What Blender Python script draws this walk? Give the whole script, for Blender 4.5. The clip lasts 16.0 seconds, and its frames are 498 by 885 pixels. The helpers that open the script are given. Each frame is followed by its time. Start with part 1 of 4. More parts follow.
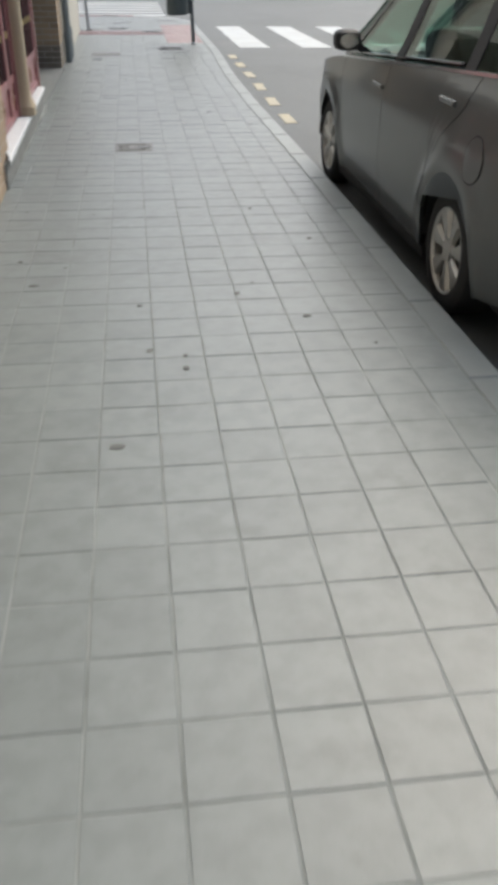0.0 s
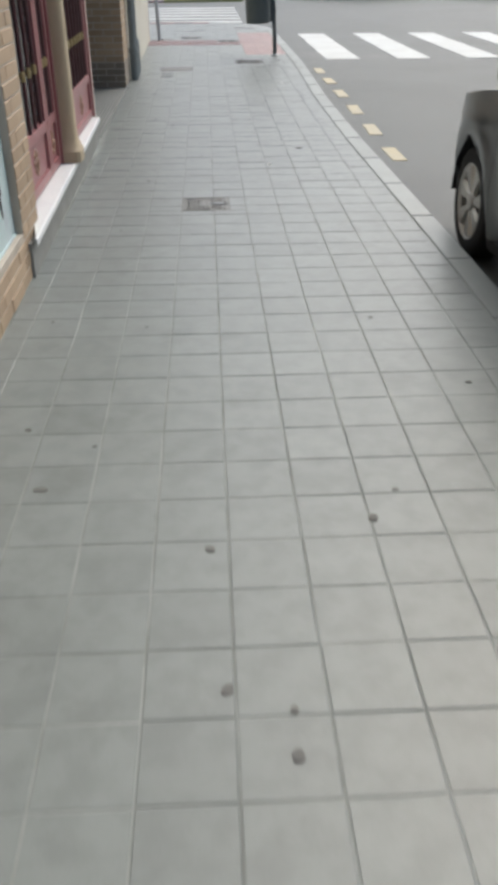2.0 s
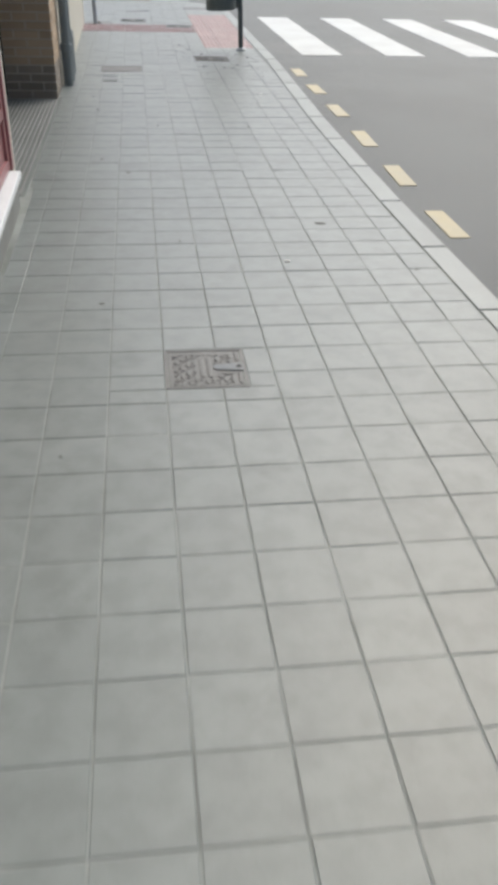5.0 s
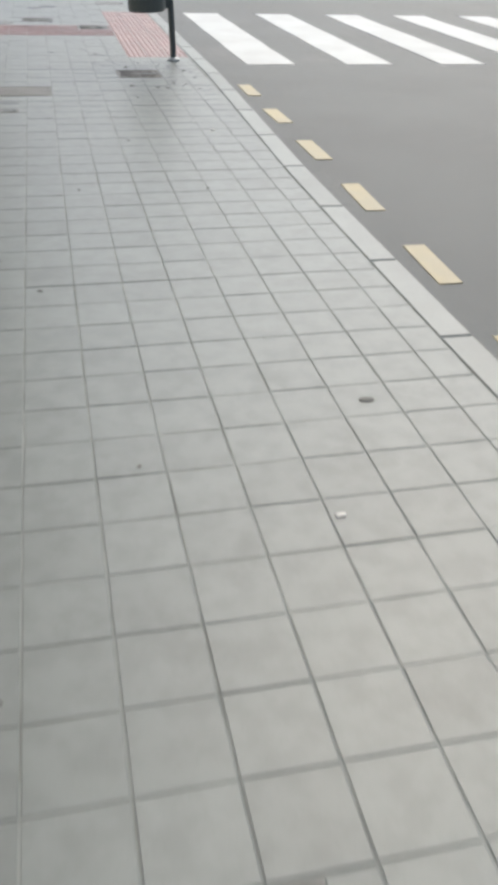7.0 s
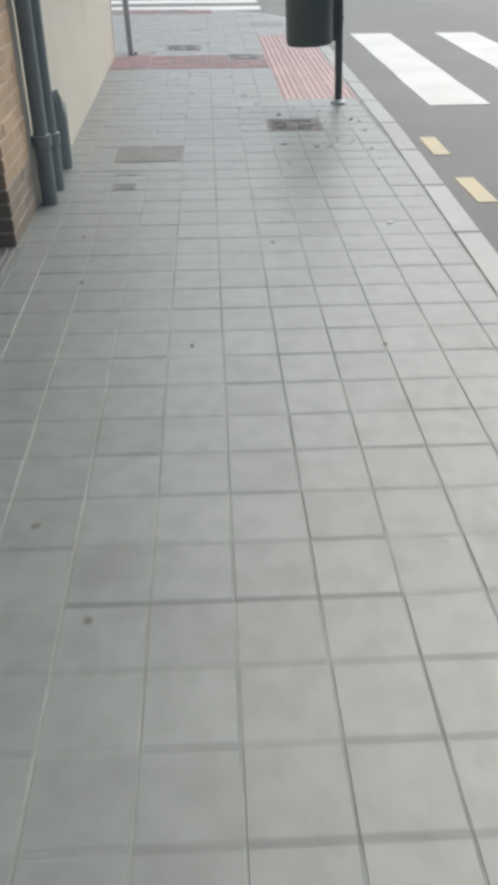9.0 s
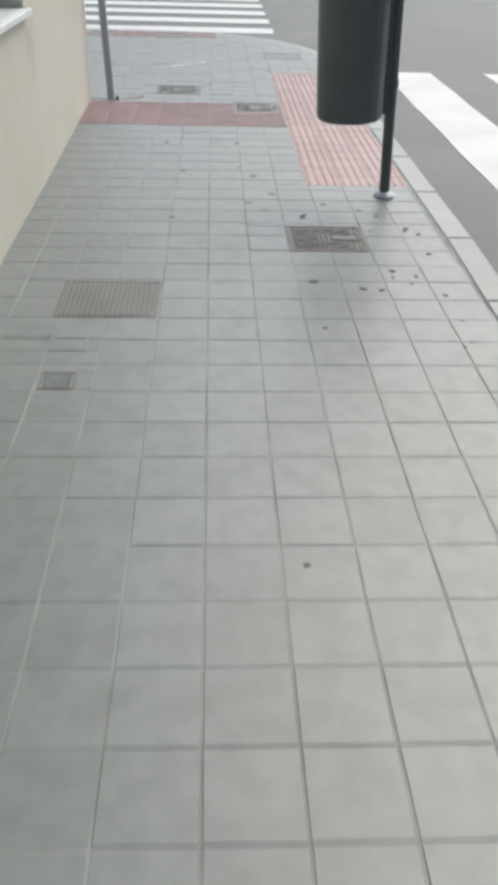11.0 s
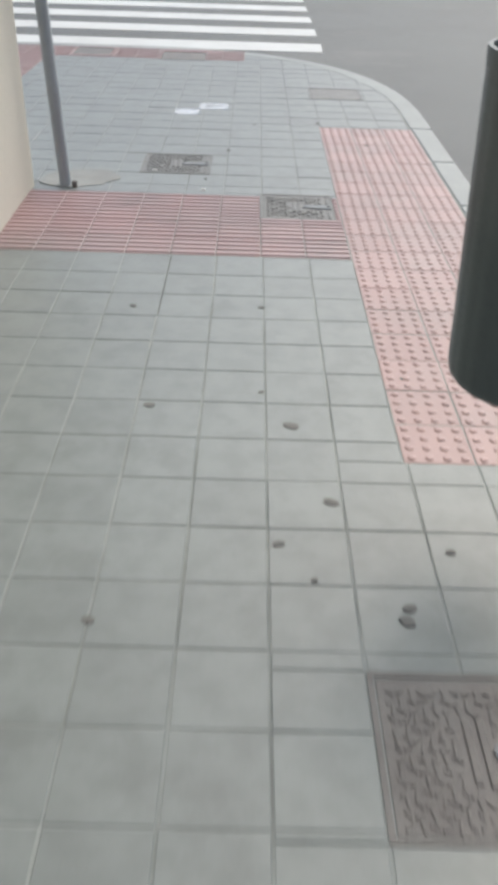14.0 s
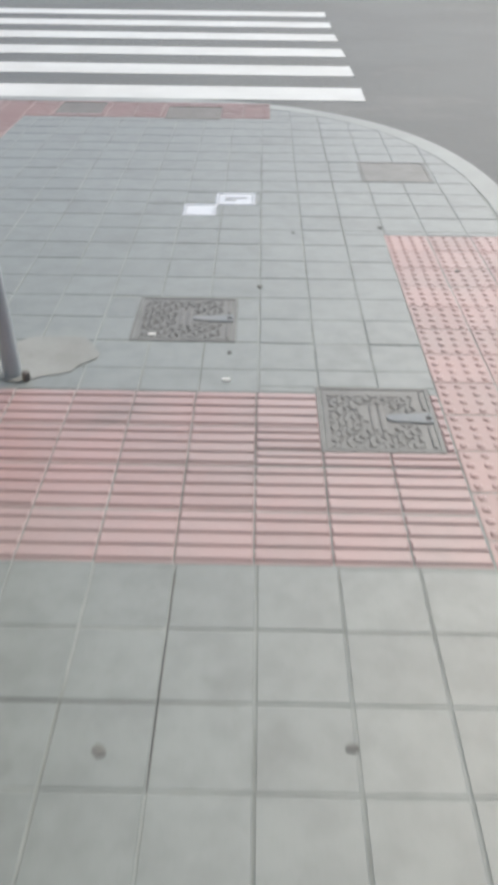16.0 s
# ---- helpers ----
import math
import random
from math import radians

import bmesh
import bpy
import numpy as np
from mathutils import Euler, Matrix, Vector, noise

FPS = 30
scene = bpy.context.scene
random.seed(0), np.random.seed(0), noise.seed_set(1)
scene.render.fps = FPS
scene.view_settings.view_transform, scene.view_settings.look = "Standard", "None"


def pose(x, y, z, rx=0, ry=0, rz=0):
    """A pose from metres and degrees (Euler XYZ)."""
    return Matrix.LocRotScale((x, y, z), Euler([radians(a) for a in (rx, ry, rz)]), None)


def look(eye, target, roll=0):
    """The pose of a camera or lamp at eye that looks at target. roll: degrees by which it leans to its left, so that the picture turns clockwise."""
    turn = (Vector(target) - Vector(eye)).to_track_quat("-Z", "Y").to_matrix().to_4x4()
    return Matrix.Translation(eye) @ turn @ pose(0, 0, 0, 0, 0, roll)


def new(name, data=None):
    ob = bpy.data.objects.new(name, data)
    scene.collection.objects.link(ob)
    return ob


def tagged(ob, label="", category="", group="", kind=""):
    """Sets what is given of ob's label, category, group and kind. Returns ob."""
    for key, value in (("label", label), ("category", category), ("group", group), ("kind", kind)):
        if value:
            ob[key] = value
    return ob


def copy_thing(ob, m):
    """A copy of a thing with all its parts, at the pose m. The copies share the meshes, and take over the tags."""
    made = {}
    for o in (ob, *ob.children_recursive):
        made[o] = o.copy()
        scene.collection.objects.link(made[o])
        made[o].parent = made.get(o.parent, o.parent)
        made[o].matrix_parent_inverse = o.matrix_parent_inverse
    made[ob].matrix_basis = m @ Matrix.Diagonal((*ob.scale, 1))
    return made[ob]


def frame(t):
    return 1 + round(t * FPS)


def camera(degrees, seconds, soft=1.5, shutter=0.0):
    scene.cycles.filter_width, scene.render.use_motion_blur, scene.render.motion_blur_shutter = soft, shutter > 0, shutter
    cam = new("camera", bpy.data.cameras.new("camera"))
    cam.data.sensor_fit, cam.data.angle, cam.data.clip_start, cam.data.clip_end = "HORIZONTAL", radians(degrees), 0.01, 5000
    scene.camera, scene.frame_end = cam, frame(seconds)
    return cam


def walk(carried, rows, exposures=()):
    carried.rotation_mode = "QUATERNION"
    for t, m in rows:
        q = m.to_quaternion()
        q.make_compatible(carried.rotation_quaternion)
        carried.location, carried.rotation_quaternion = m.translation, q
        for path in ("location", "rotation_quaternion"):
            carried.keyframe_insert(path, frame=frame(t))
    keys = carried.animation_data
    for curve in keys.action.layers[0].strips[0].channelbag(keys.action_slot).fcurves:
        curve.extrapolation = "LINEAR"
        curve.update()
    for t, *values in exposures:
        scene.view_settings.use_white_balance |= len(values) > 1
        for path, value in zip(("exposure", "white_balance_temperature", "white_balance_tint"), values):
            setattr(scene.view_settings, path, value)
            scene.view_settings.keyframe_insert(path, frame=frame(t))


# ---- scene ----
cam = camera(33.9, 16.0, soft=5.0, shutter=0.5)
PATH = [
    (0, (0.081, -0.081, 1.402), (0.31, 1.615, 0.367), 0.7),
    (0.5, (0.096, 0.355, 1.376), (0.405, 2.040, 0.344), 1.8),
    (1, (0.127, 0.803, 1.383), (0.234, 2.515, 0.353), 0.3),
    (1.5, (0.084, 1.264, 1.385), (0.183, 2.978, 0.358), 0.7),
    (2, (0.075, 1.735, 1.375), (0.154, 3.446, 0.342), -0.3),
    (2.5, (0.02, 2.174, 1.353), (0.003, 3.888, 0.322), -0.1),
    (3, (-0.03, 2.623, 1.343), (0.067, 4.312, 0.276), 1.5),
    (3.5, (-0.062, 3.052, 1.398), (-0.025, 4.734, 0.316), 1.3),
    (4, (-0.136, 3.500, 1.388), (-0.032, 5.185, 0.316), 2.4),
    (4.2, (-0.156, 3.648, 1.396), (0.048, 5.327, 0.329), 3.0),
    (6.3, (-0.14, 5.584, 1.419), (0.111, 7.220, 0.296), 0.4),
    (6.5, (-0.156, 5.836, 1.375), (0.209, 7.465, 0.274), 2.6),
    (7, (-0.129, 6.407, 1.371), (0.27, 8.025, 0.264), 2.3),
    (7.5, (-0.056, 6.842, 1.365), (0.181, 8.489, 0.256), 0.8),
    (8, (-0.017, 7.333, 1.371), (0.297, 8.978, 0.278), 2.8),
    (8.5, (0.035, 7.778, 1.427), (0.144, 9.438, 0.316), -0.2),
    (8.7, (0.052, 7.972, 1.375), (0.122, 9.637, 0.269), -0.5),
    (10.8, (0.131, 10.367, 1.409), (0.284, 12.027, 0.303), 2.4),
    (11, (0.121, 10.528, 1.43), (0.21, 12.193, 0.324), 1.7),
    (11.5, (0.097, 11.060, 1.412), (0.21, 12.730, 0.316), 2.5),
    (12, (0.141, 11.568, 1.403), (0.258, 13.243, 0.316), 0.6),
    (12.5, (0.146, 12.099, 1.356), (0.243, 13.778, 0.272), 1.5),
    (13, (0.174, 12.590, 1.341), (0.32, 14.258, 0.246), 2.7),
    (13.5, (0.22, 13.097, 1.354), (0.21, 14.763, 0.247), 0.9),
    (14, (0.226, 13.617, 1.349), (0.246, 15.266, 0.217), 2.0),
    (14.5, (0.24, 14.111, 1.388), (0.184, 15.741, 0.23), 0.8),
    (15, (0.144, 14.555, 1.408), (0.003, 16.183, 0.256), 1.2),
    (15.5, (0.106, 15.067, 1.381), (0.092, 16.709, 0.239), 1.6),
    (16, (0.091, 15.520, 1.379), (0.076, 17.175, 0.255), 0.7),
]
walk(cam, [(t, look(eye, target, roll)) for t, eye, target, roll in PATH])

# ---- world, sun, exposure ----
world = bpy.data.worlds.new("world")
scene.world = world
world.use_nodes = True
wn = world.node_tree
sky = wn.nodes.new("ShaderNodeTexSky")
sky.sky_type, sky.sun_disc = "NISHITA", False
sky.sun_elevation, sky.sun_rotation = radians(51), radians(34)
sky.air_density, sky.dust_density, sky.ozone_density = 0.95, 4.6, 0.9
wn.links.new(sky.outputs[0], wn.nodes["Background"].inputs[0])
wn.nodes["Background"].inputs[1].default_value = 0.13
sun = new("sun", bpy.data.lights.new("sun", "SUN"))
sun.data.energy, sun.data.angle, sun.data.color = 1.35, radians(75), (0.915, 0.985, 0.95)
sun.matrix_world = look((5.2, 7.8, 11.6), (0, 0, 0))
scene.view_settings.exposure = 0.47


# ---- materials ----
def mat(name, colour, rough=0.8, second=None, scale=3.0, fine=120.0, amount=0.5, bump=0.15, bump_size=0.002,
        metal=0.0, random_amount=0.0, island=False, stain=None, stain_scale=1.3, stain_cut=0.62, grain=0.12, coat=0.0):
    """A surface with variation at two scales, grain relief, stains and a tone for each piece."""
    m = bpy.data.materials.new(name)
    m.use_nodes = True
    t = m.node_tree
    b = t.nodes["Principled BSDF"]
    geo = t.nodes.new("ShaderNodeNewGeometry")

    def noise_at(size, detail=4.0, rough_=0.55):
        n = t.nodes.new("ShaderNodeTexNoise")
        n.inputs["Scale"].default_value, n.inputs["Detail"].default_value, n.inputs["Roughness"].default_value = size, detail, rough_
        t.links.new(geo.outputs["Position"], n.inputs["Vector"])
        return n

    def mix(a, c, fac, kind="MIX"):
        n = t.nodes.new("ShaderNodeMix")
        n.data_type, n.blend_type = "RGBA", kind
        for i, v in ((6, a), (7, c), (0, fac)):
            if isinstance(v, (int, float)):
                n.inputs[i].default_value = v
            elif isinstance(v, tuple):
                n.inputs[i].default_value = (*v, 1)
            else:
                t.links.new(v, n.inputs[i])
        return n.outputs[2]

    def ramp(v, lo, hi, out_lo=0.0, out_hi=1.0):
        n = t.nodes.new("ShaderNodeMapRange")
        n.interpolation_type = "SMOOTHSTEP"
        t.links.new(v, n.inputs[0])
        for i, x in enumerate((lo, hi, out_lo, out_hi)):
            n.inputs[i + 1].default_value = x
        return n.outputs[0]

    second = second or tuple(c * 0.72 for c in colour)
    big, small = noise_at(scale), noise_at(fine, 3.0, 0.7)
    col = mix(colour, second, ramp(big.outputs[0], 0.35, 0.7, 0.0, amount))
    col = mix(col, tuple(c * 0.45 for c in colour), ramp(small.outputs[0], 0.5, 0.8, 0.0, grain * 2))
    if stain:
        sn = noise_at(stain_scale, 6.0, 0.62)
        col = mix(col, stain, ramp(sn.outputs[0], stain_cut, stain_cut + 0.14, 0.0, 0.7))
    if random_amount:
        if island:
            rnd = geo.outputs["Random Per Island"]
        else:
            rnd = t.nodes.new("ShaderNodeObjectInfo").outputs["Random"]
        n = t.nodes.new("ShaderNodeMapRange")
        t.links.new(rnd, n.inputs[0])
        n.inputs[3].default_value, n.inputs[4].default_value = 1 - random_amount, 1 + random_amount * 0.6
        hsv = t.nodes.new("ShaderNodeHueSaturation")
        t.links.new(col, hsv.inputs["Color"])
        t.links.new(n.outputs[0], hsv.inputs["Value"])
        col = hsv.outputs[0]
    t.links.new(col, b.inputs["Base Color"])
    t.links.new(ramp(small.outputs[0], 0.3, 0.8, max(0.02, rough - 0.08), min(1.0, rough + 0.08)), b.inputs["Roughness"])
    b.inputs["Metallic"].default_value = metal
    b.inputs["Coat Weight"].default_value = coat
    b.inputs["Coat Roughness"].default_value = 0.08
    if bump:
        bp = t.nodes.new("ShaderNodeBump")
        bp.inputs["Strength"].default_value, bp.inputs["Distance"].default_value = bump, bump_size
        t.links.new(small.outputs[0], bp.inputs["Height"])
        t.links.new(bp.outputs[0], b.inputs["Normal"])
    return m


def plain(name, colour, rough=0.5, metal=0.0, emission=None, glass=0.0):
    m = bpy.data.materials.new(name)
    m.use_nodes = True
    b = m.node_tree.nodes["Principled BSDF"]
    b.inputs["Base Color"].default_value = (*colour, 1)
    b.inputs["Roughness"].default_value, b.inputs["Metallic"].default_value = rough, metal
    b.inputs["Transmission Weight"].default_value = glass
    return m


TILE = (0.200, 0.220, 0.215)
TILE2 = (0.173, 0.190, 0.186)
DIRT = (0.150, 0.164, 0.159)
M_TILE = mat("concrete_tile", TILE, 0.40, TILE2, 11.0, 160, 1.0, 0.12, random_amount=0.06, stain=DIRT, stain_scale=3.2, stain_cut=0.55, grain=0.10)
M_TILES = mat("concrete_tiles", TILE, 0.40, TILE2, 11.0, 160, 1.0, 0.12, random_amount=0.06, island=True, stain=DIRT, stain_scale=3.2, stain_cut=0.55, grain=0.10)
M_BED = mat("joint_sand", (0.28, 0.30, 0.285), 0.95, (0.16, 0.17, 0.16), 3, 200, 0.9, 0.3)
M_KERB = mat("kerb_concrete", (0.248, 0.268, 0.259), 0.42, (0.208, 0.224, 0.217), 2.5, 140, 0.7, 0.25, random_amount=0.08, stain=DIRT, stain_scale=2.0)
M_RED = mat("red_tactile", (0.36, 0.235, 0.222), 0.42, (0.325, 0.24, 0.228), 2.2, 150, 0.9, 0.2, random_amount=0.10, stain=(0.30, 0.22, 0.21), stain_scale=1.6, stain_cut=0.6)
M_REDBAR = mat("red_bar_tactile", (0.355, 0.24, 0.235), 0.36, (0.31, 0.24, 0.235), 2.2, 150, 0.9, 0.2, random_amount=0.09, stain=(0.24, 0.20, 0.195), stain_scale=1.6, stain_cut=0.55)
M_REDS = mat("red_tactile_far", (0.37, 0.265, 0.255), 0.4, (0.34, 0.265, 0.255), 2.2, 150, 0.9, 0.2, random_amount=0.10, island=True)
M_ASPHALT = mat("worn_asphalt", (0.112, 0.122, 0.122), 0.65, (0.093, 0.10, 0.101), 0.7, 220, 0.9, 0.5, 0.004, stain=(0.15, 0.155, 0.152), stain_scale=0.35, stain_cut=0.55, grain=0.3)
M_WHITE = mat("road_paint_white", (0.56, 0.58, 0.57), 0.6, (0.48, 0.49, 0.48), 1.6, 130, 0.8, 0.3, 0.003, stain=(0.36, 0.36, 0.35), stain_scale=1.4, stain_cut=0.66, grain=0.15)
M_YELLOW = mat("road_paint_yellow", (0.45, 0.39, 0.245), 0.6, (0.40, 0.365, 0.27), 4, 130, 0.9, 0.3, 0.003, stain=(0.36, 0.33, 0.26), stain_scale=6, stain_cut=0.6, grain=0.2)
M_BRICK = mat("tan_brick", (0.45, 0.345, 0.24), 0.85, (0.39, 0.29, 0.20), 3, 130, 0.8, 0.3, random_amount=0.15, grain=0.2)
M_BRICKG = mat("sooty_brick", (0.26, 0.225, 0.185), 0.88, (0.19, 0.17, 0.145), 3, 130, 0.8, 0.3, random_amount=0.2, grain=0.2)
M_MORTAR = mat("mortar", (0.52, 0.47, 0.40), 0.92, None, 4, 150, 0.6, 0.3)
M_CREAM = mat("cream_render", (0.585, 0.57, 0.50), 0.85, (0.53, 0.515, 0.445), 0.9, 90, 0.8, 0.35, 0.004, stain=(0.42, 0.38, 0.30), stain_scale=0.8, stain_cut=0.6)
M_STONE = mat("cream_stone", (0.50, 0.42, 0.29), 0.75, (0.43, 0.35, 0.24), 2.5, 120, 0.7, 0.2)
M_MARBLE = mat("white_marble", (0.77, 0.80, 0.81), 0.35, (0.68, 0.71, 0.72), 6, 60, 0.6, 0.05, grain=0.03)
M_DOOR = mat("dark_red_paint", (0.30, 0.115, 0.12), 0.4, (0.25, 0.095, 0.10), 3, 90, 0.6, 0.1, grain=0.1)
M_BAR = mat("oxblood_bar", (0.10, 0.042, 0.045), 0.45, None, 8, 90, 0.5, 0.1)
M_BRASS = mat("tarnished_brass", (0.62, 0.50, 0.28), 0.38, (0.48, 0.38, 0.2), 14, 90, 0.7, 0.1, metal=0.9)
M_GILT = mat("faded_gilt", (0.33, 0.20, 0.13), 0.5, (0.25, 0.12, 0.09), 20, 90, 0.8, 0.2)
M_DARK = mat("dark_glass_back", (0.02, 0.018, 0.018), 0.25, None, 2, 50, 0.4, 0.0)
M_BLUE = mat("pale_blue_paint", (0.57, 0.70, 0.71), 0.5, (0.52, 0.645, 0.665), 1.2, 60, 0.8, 0.08, stain=(0.47, 0.50, 0.56), stain_scale=2.2, stain_cut=0.55)
M_INK = mat("black_spray", (0.03, 0.035, 0.04), 0.6, None, 8, 60, 0.4, 0.0)
M_MAUVE = mat("mauve_spray", (0.30, 0.32, 0.45), 0.6, (0.36, 0.42, 0.50), 9, 60, 0.9, 0.0)
M_PIPE = mat("grey_pipe", (0.19, 0.225, 0.235), 0.5, (0.15, 0.175, 0.18), 4, 90, 0.7, 0.15)
M_GALV = mat("galvanised_steel", (0.37, 0.41, 0.43), 0.45, (0.31, 0.34, 0.36), 6, 70, 0.7, 0.1, metal=0.1)
M_BIN = mat("slate_bin_plastic", (0.095, 0.116, 0.12), 0.42, (0.07, 0.087, 0.091), 3, 90, 0.6, 0.08)
M_POLE = mat("slate_steel_paint", (0.092, 0.112, 0.117), 0.38, (0.065, 0.08, 0.085), 5, 90, 0.6, 0.1)
M_IRON = mat("cast_iron", (0.165, 0.167, 0.162), 0.5, (0.13, 0.131, 0.128), 9, 120, 0.8, 0.4, 0.003, metal=0.15, grain=0.25)
M_RUST = mat("rusty_iron", (0.15, 0.142, 0.135), 0.55, (0.12, 0.112, 0.106), 8, 110, 0.9, 0.5, 0.003, metal=0.1, grain=0.3)
M_GRATE = mat("ribbed_steel", (0.17, 0.17, 0.163), 0.6, (0.125, 0.125, 0.12), 7, 110, 0.8, 0.3, metal=0.2)
M_PIT = mat("grate_pit", (0.05, 0.05, 0.05), 0.9, None, 4, 90, 0.5, 0.1)
# pale, mostly non-metal base carries part of the polished steel's sky glint
M_PLATE = mat("glint_toned_plate", (0.62, 0.64, 0.65), 0.2, (0.52, 0.54, 0.55), 12, 60, 0.5, 0.05, metal=0.3)
M_BLUEPLATE = mat("blue_grey_plate", (0.17, 0.19, 0.205), 0.6, (0.21, 0.22, 0.225), 14, 120, 0.8, 0.2)
M_MAT = mat("ribbed_mat", (0.145, 0.16, 0.155), 0.8, (0.10, 0.11, 0.11), 2, 120, 0.7, 0.2)
M_GUM = mat("old_gum", (0.135, 0.138, 0.132), 0.85, (0.15, 0.145, 0.135), 20, 150, 0.8, 0.2)
M_PATCH = mat("cement_patch", (0.265, 0.273, 0.262), 0.85, (0.215, 0.22, 0.21), 5, 120, 0.8, 0.4)
M_CAR = mat("grey_metallic_paint", (0.130, 0.136, 0.134), 0.38, (0.105, 0.110, 0.108), 1.2, 300, 0.5, 0.02, metal=0.45, coat=0.7, stain=(0.15, 0.15, 0.142), stain_scale=1.5, stain_cut=0.6)
M_TYRE = mat("tyre_rubber", (0.022, 0.022, 0.023), 0.85, None, 6, 100, 0.5, 0.2)
M_RIM = mat("silver_alloy", (0.56, 0.55, 0.52), 0.35, (0.44, 0.43, 0.41), 8, 90, 0.6, 0.05, metal=0.7)
M_BLACK = mat("black_plastic", (0.018, 0.018, 0.019), 0.6, None, 5, 90, 0.4, 0.1)
M_CHROME = plain("chrome", (0.78, 0.78, 0.77), 0.14, 1.0)
M_GLASS = plain("tinted_glass", (0.30, 0.46, 0.39), 0.02, 0.0, glass=1.0)
M_WINDOW = mat("window_glass", (0.03, 0.035, 0.04), 0.08, None, 1, 30, 0.4, 0.0)
M_TAIL = plain("red_lens", (0.5, 0.02, 0.03), 0.15)
M_SEAT = mat("dark_seat_cloth", (0.035, 0.035, 0.037), 0.9, None, 5, 150, 0.5, 0.2)
M_ORANGE = mat("orange_card", (0.85, 0.30, 0.03), 0.5, None, 9, 80, 0.3, 0.0)
M_BLUECARD = plain("blue_card", (0.12, 0.32, 0.62), 0.5)
M_PAPER = mat("white_paper", (0.75, 0.75, 0.72), 0.7, None, 9, 80, 0.3, 0.0)
M_FACADE = mat("plain_facade", (0.46, 0.42, 0.36), 0.9, (0.40, 0.36, 0.31), 0.4, 30, 0.8, 0.2)
M_GRASS = mat("verge_grass", (0.20, 0.22, 0.09), 0.9, (0.28, 0.26, 0.13), 1.5, 60, 0.9, 0.6, 0.02, grain=0.3)
# dark base colour stands in for the shade inside the porch
M_PORCH_SHADE = mat("porch_shade_colour", (0.10, 0.095, 0.085), 0.9, None, 1, 50, 0.5, 0.1)


# ---- mesh helpers ----
class Pieces:
    """Collects vertices and faces of many small solids into one mesh."""

    def __init__(self):
        self.v, self.f = [], []

    def prism(self, base, z0, z1, inset=0.0, drop=0.0):
        """A prism over a ring of (x, y); the top edge chamfered by inset and drop."""
        n, k = len(base), len(self.v)
        cx, cy = sum(p[0] for p in base) / n, sum(p[1] for p in base) / n
        rings = [[(x, y, z0) for x, y in base]]
        if inset:
            rings.append([(x, y, z1 - drop) for x, y in base])
            rings.append([(x + math.copysign(min(inset, abs(cx - x)), cx - x), y + math.copysign(min(inset, abs(cy - y)), cy - y), z1) for x, y in base])
        else:
            rings.append([(x, y, z1) for x, y in base])
        for r in rings:
            self.v += r
        for j in range(len(rings) - 1):
            for i in range(n):
                a, b = k + j * n + i, k + j * n + (i + 1) % n
                self.f.append((a, b, b + n, a + n))
        self.f.append(tuple(k + (len(rings) - 1) * n + i for i in range(n)))
        self.f.append(tuple(k + i for i in reversed(range(n))))
        return self

    def box(self, x0, y0, z0, x1, y1, z1, inset=0.0):
        return self.prism([(x0, y0), (x1, y0), (x1, y1), (x0, y1)], z0, z1, inset, inset)

    def rings(self, rows, closed=True, caps=True):
        """A skin over rows of points of equal count."""
        n, k = len(rows[0]), len(self.v)
        for r in rows:
            self.v += [tuple(p) for p in r]
        for j in range(len(rows) - 1):
            for i in range(n if closed else n - 1):
                a, b = k + j * n + i, k + j * n + (i + 1) % n
                self.f.append((a, b, b + n, a + n))
        if caps and closed:
            self.f.append(tuple(k + i for i in reversed(range(n))))
            self.f.append(tuple(k + (len(rows) - 1) * n + i for i in range(n)))
        return self

    def tube(self, path, radii, sides=20, axis=2):
        """Round sections at the points of path, in planes across the given axis."""
        rows = []
        for (x, y, z), r in zip(path, radii):
            ring = []
            for i in range(sides):
                a = 2 * math.pi * i / sides
                c, s_ = r * math.cos(a), r * math.sin(a)
                ring.append((x + c, y + s_, z) if axis == 2 else (x, y + c, z + s_) if axis == 0 else (x + s_, y, z + c))
            rows.append(ring)
        return self.rings(rows)

    def mesh(self, name, material, smooth=False, bevel=0.0):
        me = bpy.data.meshes.new(name)
        me.from_pydata(self.v, [], self.f)
        bm = bmesh.new()
        bm.from_mesh(me)
        bmesh.ops.recalc_face_normals(bm, faces=bm.faces)
        if bevel:
            bmesh.ops.bevel(bm, geom=[e for e in bm.edges if e.is_manifold and e.calc_face_angle(0) > 0.6], offset=bevel, segments=2, affect="EDGES", profile=0.6)
        bm.to_mesh(me)
        bm.free()
        if smooth:
            for p in me.polygons:
                p.use_smooth = True
            me.set_sharp_from_angle(angle=radians(35))
        me.materials.append(material)
        return me


def part(name, pieces, material, parent=None, label="", smooth=False, bevel=0.0, at=None):
    ob = new(name, pieces if isinstance(pieces, bpy.types.Mesh) else pieces.mesh(name, material, smooth, bevel))
    if parent is not None:
        ob.parent = parent
    if at is not None:
        ob.matrix_basis = at
    return tagged(ob, label)


def thing(name, label, category, group="", kind="", at=(0, 0, 0)):
    ob = new(name)
    ob.empty_display_size = 0.1
    ob.location = at
    return tagged(ob, label, category, group, kind)


def solid(name, pieces, material, label, category, kind="", smooth=False, bevel=0.0, group=""):
    return tagged(part(name, pieces, material, None, label, smooth, bevel), "", category, group, kind)


